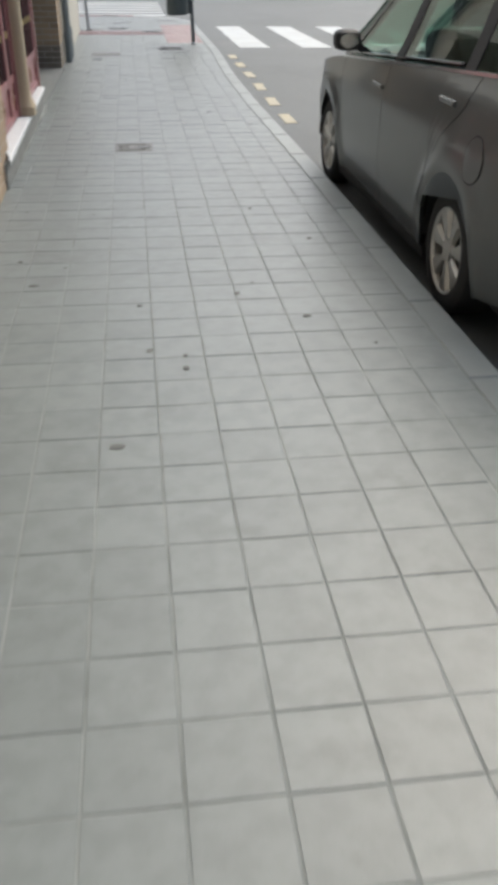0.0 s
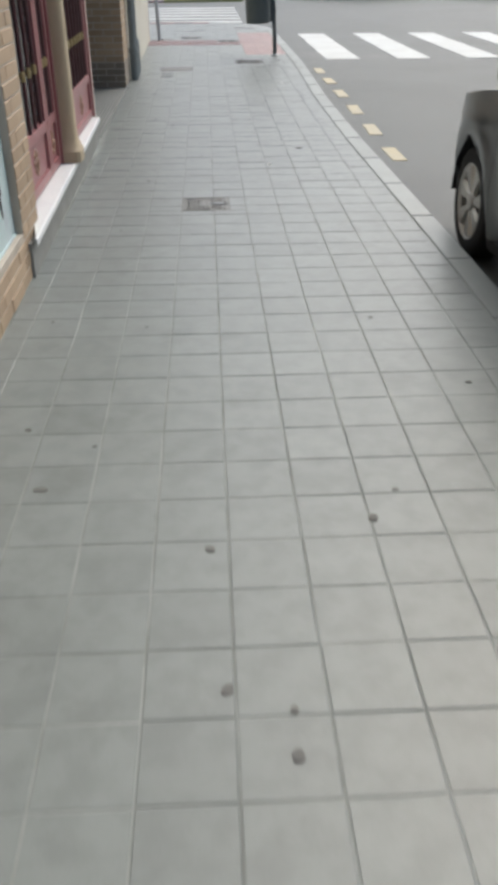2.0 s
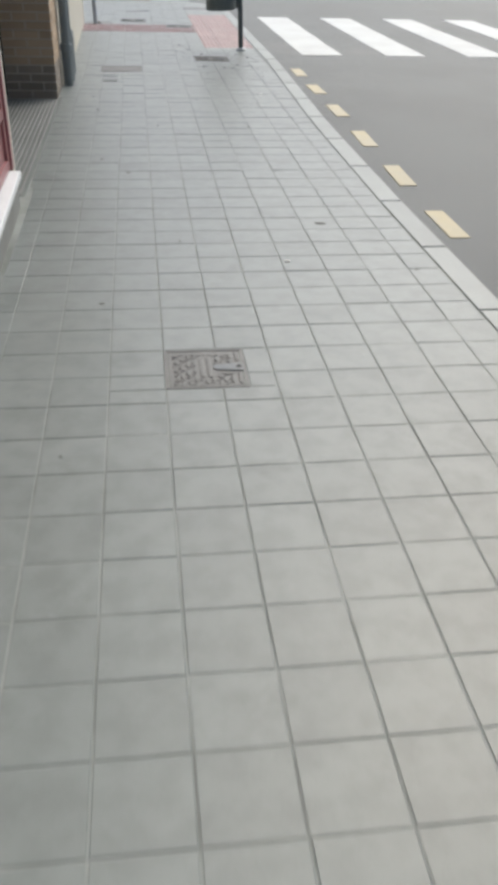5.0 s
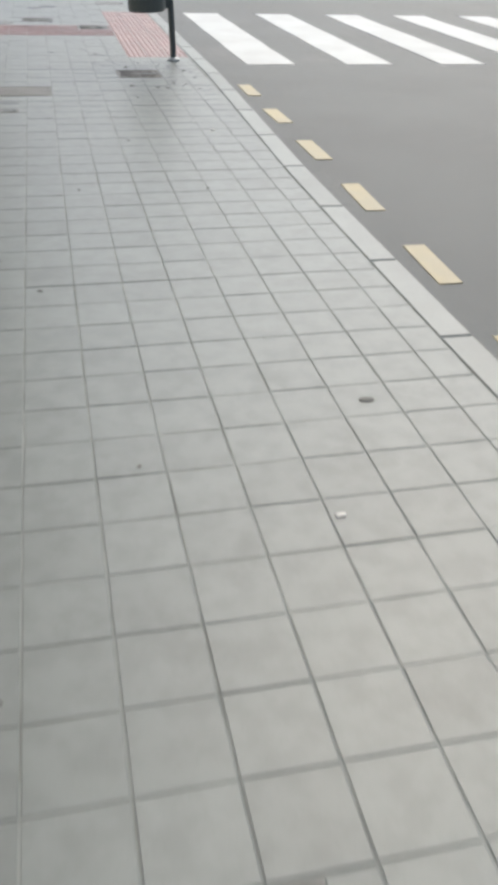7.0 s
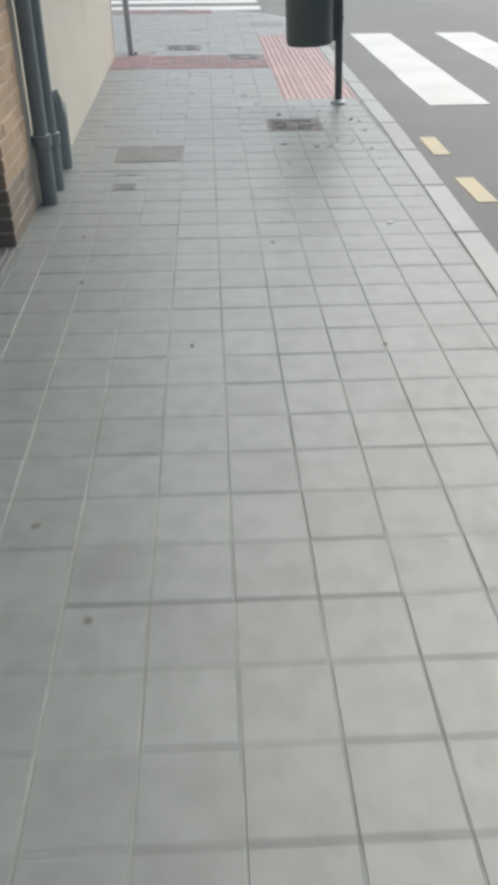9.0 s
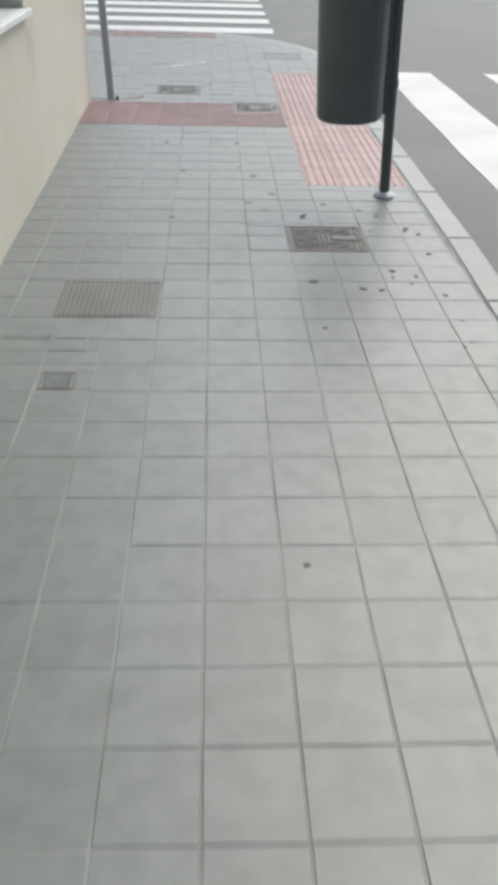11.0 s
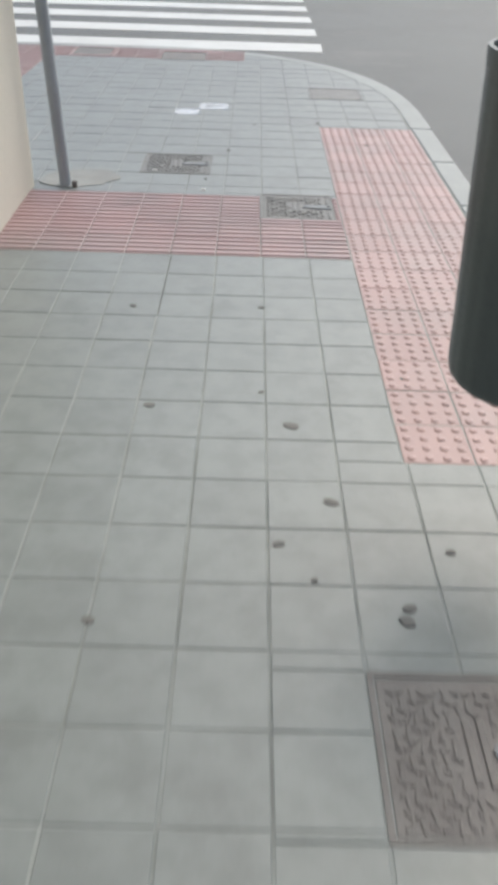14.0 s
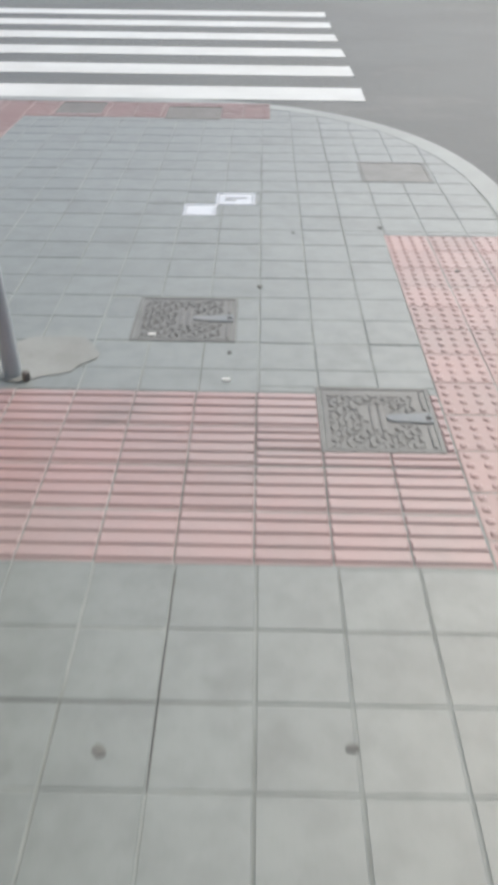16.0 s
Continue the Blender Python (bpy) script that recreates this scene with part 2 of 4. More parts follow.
# ---- plan ----
KERB_W = 0.14
KERB_LINE = ((-8.0, 1.44), (6.0, 1.43), (9.0, 1.385), (11.2, 1.385), (14.5, 1.47), (19.68, 1.46))      # the kerb's outer edge: y, x
WALL_X = -0.80
NOSE = (-0.9, 19.68, 2.36, 2.68, 2.4)          # the rounded corner: centre, half axes, power


def kerb_x(y):
    for (ya, xa), (yb, xb) in zip(KERB_LINE, KERB_LINE[1:]):
        if y <= yb:
            return xa + (xb - xa) * (y - ya) / (yb - ya)
    return KERB_LINE[-1][1]


def corner(offset=0.0, steps=28):
    cx, cy, a, b, p = NOSE
    out = []
    for i in range(steps + 1):
        t = math.pi / 2 * i / steps
        out.append((cx + (a - offset) * math.cos(t) ** (2 / p), cy + (b - offset) * math.sin(t) ** (2 / p)))
    return out


def edge_line(offset):
    return [(x - offset, y) for y, x in KERB_LINE[:-1]] + corner(offset) + [(-14.0, NOSE[1] + NOSE[3] - offset)]


def smooth01(v, lo, hi):
    v = min(1.0, max(0.0, (v - lo) / (hi - lo)))
    return v * v * (3 - 2 * v)


def road_z(x, y):
    return -0.14 + 0.05 * smooth01(y, 8.5, 13.0) + 0.05 * smooth01(y, 19.5, 22.8)


def clip(poly, line):
    """The part of a convex polygon to the inner side of a convex line of points, walked anticlockwise."""
    for (x0, y0), (x1, y1) in zip(line, line[1:]):
        if not poly:
            return poly
        nx, ny = y0 - y1, x1 - x0
        d = [nx * (x - x0) + ny * (y - y0) for x, y in poly]
        if min(d) >= 0:
            continue
        out = []
        for i, p in enumerate(poly):
            q, dp, dq = poly[(i + 1) % len(poly)], d[i], d[(i + 1) % len(poly)]
            if dp >= 0:
                out.append(p)
            if (dp >= 0) != (dq >= 0):
                k = dp / (dp - dq)
                out.append((p[0] + (q[0] - p[0]) * k, p[1] + (q[1] - p[1]) * k))
        poly = out
    return poly


# ---- ground, road, paint ----
def sheet(x_list, y_list, height):
    p = Pieces()
    p.v = [(x, y, height(x, y)) for y in y_list for x in x_list]
    n = len(x_list)
    p.f = [(j * n + i, j * n + i + 1, (j + 1) * n + i + 1, (j + 1) * n + i) for j in range(len(y_list) - 1) for i in range(n - 1)]
    return p


xs = [-400, -60, -30] + [-14 + i for i in range(0, 45, 2)] + [60, 400]
ys = [-400, -60, -20] + [-8 + i * 0.5 for i in range(80)] + [40, 60, 400]
solid("road", sheet(xs, ys, road_z), M_ASPHALT, "worn grey asphalt road at a street corner", "road", "structure")


def paint(name, x0, y0, x1, y1, material, label, group):
    p = Pieces()
    n = max(1, int((y1 - y0) / 0.5))
    top, low = [], []
    for j in range(n + 1):
        y = y0 + (y1 - y0) * j / n
        w = 0.006 * math.sin(y * 7.3 + x0)
        top.append([(x0 + w, y, road_z(x0, y) + 0.005), (x1 + w, y, road_z(x1, y) + 0.005), (x1 + w, y, road_z(x1, y) - 0.01), (x0 + w, y, road_z(x0, y) - 0.01)])
    p.rings(top)
    return solid(name, p, material, label, "road marking", group=group)


for i in range(6):
    x = 1.95 + 1.115 * i
    paint("crossing_stripe", x, 15.6, x + 0.53, 20.05, M_WHITE, "worn white painted stripe of a zebra crossing on asphalt", "zebra crossing beside the kerb")
for i in range(6):
    y = 22.53 + 1.035 * i
    paint("crossing_stripe", -9.0, y, 0.94, y + 0.51, M_WHITE, "long white painted zebra stripe across the side street", "zebra crossing over the side street")
for i in range(6):
    y = 8.72 + 1.055 * i
    paint("parking_dash", 1.61, y, 1.73, y + 0.5, M_YELLOW, "faded yellow painted dash along the kerb", "yellow dashes along the kerb")

# kerb stones along the straight and round the corner
kerb = thing("kerb", "pale concrete kerb stones along the pavement edge", "kerb", kind="structure")


def kerb_stone(a, b, c, d, z0):
    return Pieces().prism([a, b, c, d], z0, 0.0, 0.008, 0.008)


for j in range(28):
    y0 = -3.0 + j * 0.8
    if y0 + 0.8 > 19.5:
        break
    part("kerb_stone", kerb_stone((kerb_x(y0) - KERB_W, y0 + 0.003), (kerb_x(y0), y0 + 0.003), (kerb_x(y0 + 0.8), y0 + 0.797), (kerb_x(y0 + 0.8) - KERB_W, y0 + 0.797), -0.25), M_KERB, kerb)
outer, inner = [(kerb_x(19.4), 19.403)] + corner(0, 22) + [(-0.9 - 0.8 * k, NOSE[1] + NOSE[3]) for k in range(1, 12)], [(kerb_x(19.4) - KERB_W, 19.403)] + corner(KERB_W, 22) + [(-0.9 - 0.8 * k, NOSE[1] + NOSE[3] - KERB_W) for k in range(1, 12)]
for j in range(0, len(outer) - 1):
    if j < 23 and j % 3 == 0 or j >= 23:
        k = min(j + 3, 23) if j < 23 else j + 1
        ring = inner[j:k + 1][::-1]
        ring = outer[j:k + 1] + ring
        part("kerb_stone", Pieces().prism(ring, -0.25, 0.0), M_KERB, kerb)

# bed under the tiles
bed = Pieces()
line_in = edge_line(KERB_W + 0.001)
bed.prism(line_in + [(-14.0, 17.2), (-2.2, 17.2), (-2.2, -8.0)], -0.3, -0.0016)
pave = thing("pavement", "pale grey square concrete tiles laid in a straight grid", "pavement", kind="structure")
part("bed", bed, M_BED, pave, "sandy grey tile bed")


def row_y(k):
    """Where row k of the tiles begins."""
    y = 0.1 + 0.2 * k
    if y <= 9.7:
        return y
    k -= 48
    return 9.7 + k * 0.2071 if k <= 14 else 12.6 + (k - 14) * 0.2


# covers and openings in the paving: x0, y0, x1, y1
HOLES = [(-0.1, 6.795, 0.2, 7.095), (0.5, 14.379, 0.89, 14.75), (-0.53, 13.6, -0.11, 13.98), (-0.38, 18.205, 0.01, 18.586), (0.29, 17.51, 0.66, 17.886),
         (0.68, 20.22, 1.08, 20.616), (-1.42, 21.793, -1.08, 22.18), (-0.6, 21.67, -0.2, 22.066), (-0.14, 19.772, 0.07, 19.966), (-0.3, 19.597, -0.13, 19.772),
         (-0.49, 13.013, -0.36, 13.14), (-0.5, 13.304, -0.36, 13.421)]
RED_BAR = (-0.90, 17.015, 0.688, 17.846)
RED_DOT = (0.69, 15.5, 1.315, 19.350)
RED_FAR = (-9.0, 21.706, 0.16, 22.198)
RED_LEG = (-2.45, 17.935, -1.62, 21.706)
REDS = [RED_BAR, RED_DOT, RED_FAR, RED_LEG]


def cut(rects, holes):
    """Rectangles less the holes."""
    for hx0, hy0, hx1, hy1 in holes:
        out = []
        for x0, y0, x1, y1 in rects:
            if hx1 <= x0 or hx0 >= x1 or hy1 <= y0 or hy0 >= y1:
                out.append((x0, y0, x1, y1))
                continue
            if hy0 > y0:
                out.append((x0, y0, x1, hy0))
            if hy1 < y1:
                out.append((x0, hy1, x1, y1))
            if hx0 > x0:
                out.append((x0, max(y0, hy0), hx0, min(y1, hy1)))
            if hx1 < x1:
                out.append((hx1, max(y0, hy0), x1, min(y1, hy1)))
        rects = out
    return [r for r in rects if r[2] - r[0] > 0.012 and r[3] - r[1] > 0.012]


# ---- the buildings along the pavement ----
def wall_box(p, x0, y0, z0, x1, y1, z1):
    return p.box(x0, y0, z0, x1, y1, z1)


def brick_piece(lx, ly, lz):
    return Pieces().box(-lx / 2, -ly / 2, 0, lx / 2, ly / 2, lz, 0.004)


BRICK_MESH = {}


def brick_face(parent, axis, at, lo, hi, z0, z1, material, depth=0.06, course=0.068, length=0.245):
    """Bricks in running bond on a face square to the axis, 4 mm proud of the mortar."""
    k = 0
    z = z0
    while z + course * 0.5 < z1:
        u = lo - (length / 2 if k % 2 else 0)
        while u < hi - 0.01:
            a, b = max(u, lo), min(u + length, hi)
            u += length
            if b - a < 0.03:
                continue
            size = round(b - a - 0.010, 3)
            key = (axis, size, material.name)
            if key not in BRICK_MESH:
                BRICK_MESH[key] = (brick_piece(depth, size, course - 0.010) if axis == "x" else brick_piece(size, depth, course - 0.010)).mesh("brick", material)
            c = (a + b) / 2
            off = at + random.uniform(-0.002, 0.002)
            place = pose(off - depth / 2 - 0.002, c, z, 0, 0, random.uniform(-0.3, 0.3)) if axis == "x" else pose(c, off + depth / 2 + 0.002, z, 0, 0, random.uniform(-0.3, 0.3))
            part("brick", BRICK_MESH[key], material, parent, at=place)
        z += course
        k += 1


# shop front: brick plinth, pale blue shutter, brick jamb
shop = tagged(part("wall_shop", Pieces().box(-1.4, -8, -0.3, WALL_X - 0.006, 4.93, 9.0)
                   .box(-1.4, 4.93, -0.3, WALL_X - 0.006, 5.58, 0.235).box(-1.4, 4.93, 2.0, WALL_X - 0.006, 5.58, 9.0)
                   .box(-1.4, 5.58, -0.3, WALL_X - 0.006, 5.96, 9.0).box(-1.4, 4.93, 0.235, -0.9, 5.58, 2.0), M_MORTAR), "tan brick wall round a pale blue metal panel", "wall", "", "structure")
brick_face(shop, "x", WALL_X, 3.7, 4.93, 0.004, 2.1, M_BRICK)
brick_face(shop, "x", WALL_X, 4.93, 5.58, 0.004, 0.235, M_BRICK)
brick_face(shop, "x", WALL_X, 5.58, 5.96, 0.004, 2.1, M_BRICK, length=0.25)

shutter = thing("meter_cupboard", "pale blue painted metal cupboard door with black spray tags", "cupboard")
part("door", Pieces().box(-0.87, 4.945, 0.245, -0.8395, 5.572, 1.99, 0.002), M_BLUE, shutter, "flat pale blue metal sheet")
part("edge_strip", Pieces().box(-0.87, 4.931, 0.238, -0.825, 4.944, 1.998), M_BLACK, shutter, "black hinge gap strip")
part("bottom_rail", Pieces().box(-0.87, 4.945, 0.236, -0.832, 5.572, 0.2445), M_BLUE, shutter)


def scrawl(points, width, material, name):
    """A flat sprayed line on the shutter, through (y, z) points."""
    p = Pieces()
    pts = []
    for i in range(len(points) - 1):
        for k in range(6):
            t = k / 6
            a, b = points[i], points[i + 1]
            c, d = points[max(i - 1, 0)], points[min(i + 2, len(points) - 1)]
            pts.append(tuple(0.5 * (2 * a[j] + (b[j] - c[j]) * t + (2 * c[j] - 5 * a[j] + 4 * b[j] - d[j]) * t * t + (3 * a[j] - c[j] - 3 * b[j] + d[j]) * t ** 3) for j in (0, 1)))
    rows = []
    for i, (y, z_) in enumerate(pts):
        q, r = pts[min(i + 1, len(pts) - 1)], pts[max(i - 1, 0)]
        dy, dz = q[0] - r[0], q[1] - r[1]
        n = math.hypot(dy, dz) or 1
        oy, oz = -dz / n * width / 2, dy / n * width / 2
        rows.append([(-0.8365, y + oy, z_ + oz), (-0.8365, y - oy, z_ - oz), (-0.8395, y - oy, z_ - oz), (-0.8395, y + oy, z_ + oz)])
    p.rings(rows)
    part(name, p, material, shutter)


def tag_mark(y, z_, h, seed, width, material):
    rnd = random.Random(seed)
    pts, u = [], y
    for i in range(11):
        pts.append((u + rnd.uniform(-0.03, 0.05), z_ + (h if i % 2 else 0) * rnd.uniform(0.35, 1.0) + rnd.uniform(-0.05, 0.05)))
        u += rnd.uniform(-0.015, 0.07)
    scrawl(pts, width, material, "spray_tag")


tag_mark(4.97, 0.44, 0.34, 3, 0.010, M_INK)
tag_mark(5.05, 0.40, 0.30, 8, 0.009, M_INK)
tag_mark(4.98, 0.56, 0.22, 15, 0.009, M_INK)
tag_mark(5.05, 0.80, 0.36, 11, 0.014, M_MAUVE)
tag_mark(5.12, 0.98, 0.3, 12, 0.014, M_MAUVE)
tag_mark(4.98, 1.2, 0.3, 13, 0.014, M_MAUVE)

# entrance: step, stone column, two grille doors
step = Pieces().prism([(-0.752, 5.61), (-0.812, 8.95), (-1.06, 8.95), (-1.06, 6.02), (-0.835, 6.02)], 0.165, 0.2, 0.006, 0.006)
entry = thing("entrance_step", "white marble entrance step on a grey rendered base", "step")
part("tread", step, M_MARBLE, entry, "polished white marble slab")
part("riser", Pieces().prism([(-0.79, 5.645), (-0.835, 8.93), (-1.06, 8.93), (-1.06, 6.0), (-0.83, 5.645)], -0.02, 0.165), M_PATCH, entry, "pale cement riser")

col = thing("entrance_column", "cream stone column with a moulded base on the marble step", "column")
cy, cx = 7.34, -0.855
rows = []
for z_, r in ((0.199, 0.112), (0.27, 0.112), (0.285, 0.105), (0.31, 0.098), (0.33, 0.090), (0.40, 0.084), (2.45, 0.080), (2.5, 0.1), (2.6, 0.11)):
    ring = []
    for i in range(28):
        a = 2 * math.pi * i / 28
        p = 6 if z_ < 0.275 or z_ > 2.48 else 3.2
        c, s_ = math.cos(a), math.sin(a)
        k = r / (abs(c) ** p + abs(s_) ** p) ** (1 / p)
        ring.append((cx + c * k, cy + s_ * k, z_))
    rows.append(ring)
part("shaft", Pieces().rings(rows[1:]), M_STONE, col, smooth=True)
part("plinth", Pieces().rings(rows[:2]), M_STONE, col, bevel=0.004)


def grille_door(name, y0, y1, splits, x=-0.865):
    d = thing(name, "dark red metal door with barred grille and brass collars", "door", kind="structure")
    top, mid = 2.35, 0.50
    part("frame", Pieces().box(x - 0.05, y0, 0.2, x + 0.012, y0 + 0.06, top).box(x - 0.05, y1 - 0.06, 0.2, x + 0.012, y1, top)
         .box(x - 0.045, y0 + 0.06, top - 0.07, x + 0.008, y1 - 0.06, top), M_DOOR, d, bevel=0.004)
    for f0, f1 in zip(splits, splits[1:]):
        a, b = y0 + 0.06 + f0 * (y1 - y0 - 0.12) + 0.006, y0 + 0.06 + f1 * (y1 - y0 - 0.12) - 0.006
        leaf = part("leaf", Pieces().box(x - 0.035, a, 0.21, x, a + 0.055, top - 0.075).box(x - 0.035, b - 0.055, 0.21, x, b, top - 0.075)
                    .box(x - 0.034, a + 0.055, 0.21, x - 0.001, b - 0.055, 0.265).box(x - 0.034, a + 0.055, mid - 0.03, x - 0.001, b - 0.055, mid + 0.03)
                    .box(x - 0.034, a + 0.055, top - 0.13, x - 0.001, b - 0.055, top - 0.076), M_DOOR, d, bevel=0.004)
        part("panel", Pieces().box(x - 0.028, a + 0.054, 0.264, x - 0.016, b - 0.054, mid - 0.029), M_DOOR, leaf)
        part("glass", Pieces().box(x - 0.034, a + 0.054, mid + 0.029, x - 0.028, b - 0.054, top - 0.129), M_DARK, leaf, "dark glass behind the bars")
        ros = Pieces()
        ym, zm = (a + b) / 2, (0.265 + mid - 0.03) / 2
        ros.tube([(x - 0.017, ym, zm), (x - 0.006, ym, zm), (x + 0.002, ym, zm)], [0.03, 0.026, 0.012], 14, 0)
        for k in range(8):
            t = 2 * math.pi * k / 8
            ros.tube([(x - 0.017, ym + 0.045 * math.cos(t), zm + 0.055 * math.sin(t)), (x - 0.008, ym + 0.045 * math.cos(t), zm + 0.055 * math.sin(t))], [0.02, 0.012], 8, 0)
        part("rosette", ros, M_GILT, leaf, "faded gilt rosette ornament")
        bars = max(2, round((b - a - 0.11) / 0.15))
        for k in range(bars):
            yb = a + 0.055 + (b - a - 0.11) * (k + 0.5) / bars
            bar = part("bar", Pieces().tube([(x - 0.012, yb, mid + 0.028), (x - 0.012, yb, top - 0.128)], [0.011, 0.011], 10), M_BAR, leaf, smooth=True)
            part("collar", Pieces().tube([(x - 0.012, yb, zc) for zc in (0.79, 0.80, 0.815, 0.83, 0.84)], [0.012, 0.014, 0.0165, 0.014, 0.012], 12), M_BRASS, leaf, "brass collar", smooth=True)
    return d


grille_door("door_1", 6.03, 7.27, (0, 0.70, 1))
grille_door("door_2", 7.46, 9.02, (0, 0.28, 1))
entry_wall = Pieces().box(-1.4, 5.96, 2.36, -0.84, 9.06, 9.0).box(-1.4, 5.97, -0.3, -1.065, 9.04, 0.2).box(-1.4, 5.965, 0.2, -0.985, 6.03, 2.36)
entry_wall.box(-1.4, 9.022, -0.3, -0.86, 9.10, 9.0).box(-1.4, 7.275, 0.201, -0.90, 7.455, 2.36).box(-1.4, 6.03, 0.201, -1.1, 9.02, 2.36)
solid("wall_entrance", entry_wall, M_CREAM, "cream wall round the barred entrance doors", "wall", "structure")

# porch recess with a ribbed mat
# recess walls coloured dark to carry the porch's shade
solid("wall_porch", Pieces().box(-3.2, 9.1, -0.3, -3.05, 12.5, 2.7).box(-3.05, 9.1, -0.3, -1.4, 9.2, 2.7).box(-3.05, 12.30, -0.3, -1.24, 12.5, 2.7), M_PORCH_SHADE, "porch walls beside the brick pillar, shade put into their dark grey", "wall", "structure")
solid("ceiling", Pieces().box(-3.2, 9.1, 2.7, -0.81, 12.12, 3.0), M_CREAM, "plain porch ceiling", "ceiling", "structure")
solid("wall_upper", Pieces().box(-1.4, 9.1, 3.0, -0.82, 12.12, 9.0), M_CREAM, "plain cream upper wall above the porch", "wall", "structure")
mat_thing = thing("ribbed_floor", "dark grey ribbed rubber floor in the porch", "floor mat")
part("base", Pieces().box(-3.05, 9.15, -0.2, -0.835, 12.11, 0.0), M_MAT, mat_thing)
ribs = Pieces()
for i in range(66):
    x = -3.02 + i * 0.033
    if x < -0.86:
        ribs.box(x, 9.17, -0.002, x + 0.015, 12.09, 0.007, 0.003)
tagged(part("rib", ribs, M_IRON, mat_thing, "fine raised ribs"), kind="stuff")

# brick pillar
pillar = tagged(part("brick_pillar", Pieces().box(-1.285, 12.126, -0.3, -0.866, 12.72, 9.0), M_MORTAR), "tan brick pillar with a sooty foot beside the porch", "pillar", "", "structure")
for z0, z1, m in ((0.004, 0.275, M_BRICKG), (0.276, 2.25, M_BRICK)):
    brick_face(pillar, "y", 12.12, -1.286, -0.865, z0, z1, m, length=0.21)
    brick_face(pillar, "x", -0.86, 12.12, 12.72, z0, z1, m, length=0.24)

# cream house with a window
house = Pieces()


def front_x(y):
    return -0.855 - 0.045 * smooth01(y, 13.5, 18.5)


def lean_box(p, y0, y1, z0, z1, depth=0.5, back=0.0):
    p.prism([(front_x(y0) - back, y0), (front_x(y1) - back, y1), (front_x(y1) - depth, y1), (front_x(y0) - depth, y0)], z0, z1)


WINDOWS = ((14.002, 15.391), (16.55, 17.50))
SILL_Z, HEAD_Z = 0.90, 2.2
wall_from = 12.722
for y0, y1 in WINDOWS:
    lean_box(house, wall_from, y0, -0.3, 9.0)
    lean_box(house, y0, y1, -0.3, SILL_Z)
    lean_box(house, y0, y1, HEAD_Z, 9.0)
    wall_from = y1
house.prism([(front_x(wall_from), wall_from), (front_x(17.7), 17.7), (front_x(17.92), 17.92), (-9.0, 17.92), (-9.0, 17.55), (-1.45, 17.55), (-1.45, wall_from)], -0.3, 9.0)
cream = solid("wall_house", house, M_CREAM, "cream rendered corner house wall with faint stains", "wall", "structure")


def house_window(name, y0, y1):
    """Two dark panes in a grey frame, deep in the wall, over a pale sill."""
    w = thing(name, "dark window with grey frame in the cream wall", "window", kind="structure")
    x, bar, z0, z1 = front_x((y0 + y1) / 2), 0.06, SILL_Z + 0.03, HEAD_Z
    mid = (y0 + y1) / 2
    part("window_frame", Pieces().box(x - 0.30, y0, z0, x - 0.24, y0 + bar, z1).box(x - 0.30, y1 - bar, z0, x - 0.24, y1, z1)
         .box(x - 0.30, y0 + bar, z0, x - 0.24, y1 - bar, z0 + bar).box(x - 0.30, y0 + bar, z1 - bar, x - 0.24, y1 - bar, z1)
         .box(x - 0.295, mid - 0.03, z0 + bar, x - 0.245, mid + 0.03, z1 - bar), M_PIPE, w, bevel=0.004)
    for a, b in ((y0 + bar, mid - 0.03), (mid + 0.03, y1 - bar)):
        part("pane", Pieces().box(x - 0.275, a, z0 + bar, x - 0.268, b, z1 - bar), M_WINDOW, w)
    part("window_sill", Pieces().box(x - 0.30, y0 + 0.002, SILL_Z, x + 0.0, y1 - 0.002, z0, 0.004).box(x, y0 - 0.02, SILL_Z, x + 0.03, y1 + 0.03, z0, 0.004), M_MARBLE, w, "pale stone sill")


for number, (y0, y1) in enumerate(WINDOWS):
    house_window("window_%d" % (number + 1), y0, y1)

# rainwater pipes and a broken pipe shoe
def downpipe(x, y, z_foot, r):
    d = thing("downpipe", "grey rainwater pipe with a heavier iron foot", "pipe", "rainwater pipes by the brick pillar")
    part("pipe", Pieces().tube([(x, y, z_foot), (x, y, 8.9)], [r, r], 20), M_PIPE, d, smooth=True)
    part("foot", Pieces().tube([(x, y, 0.0), (x, y, z_foot - 0.03), (x, y, z_foot - 0.025), (x, y, z_foot + 0.03), (x, y, z_foot + 0.031)], [r + 0.006, r + 0.006, r + 0.014, r + 0.014, r], 20), M_PIPE, d, "darker iron foot pipe", smooth=True)
    for zc in (1.1, 2.6):
        part("bracket", Pieces().tube([(x, y, zc), (x, y, zc + 0.03)], [r + 0.006, r + 0.006], 20).box(-0.87, y - 0.012, zc + 0.004, x, y + 0.012, zc + 0.026), M_PIPE, d)
    return d


downpipe(-0.805, 12.79, 0.33, 0.038)
downpipe(-0.805, 13.06, 0.28, 0.038)
shoe = Pieces()
rows_out, n = [], 15
for z_, jag in ((0.0, 0), (0.2, 0), (0.37, 1)):
    ring = []
    for i in range(n):
        a = -math.pi * 0.62 + math.pi * 1.24 * i / (n - 1)
        zz = z_ + (0.05 * math.sin(i * 2.4) + (0.05 if i < 5 else -0.03) if jag else 0)
        ring.append((-0.83 + 0.055 * math.cos(a), 13.52 + 0.06 * math.sin(a), zz))
    rows_out.append(ring)
inner_rows = [[(-0.83 + (x + 0.83) * 0.86, 13.52 + (y - 13.52) * 0.86, z_) for x, y, z_ in r] for r in rows_out]
shoe.rings([a + b[::-1] for a, b in zip(rows_out, inner_rows)])
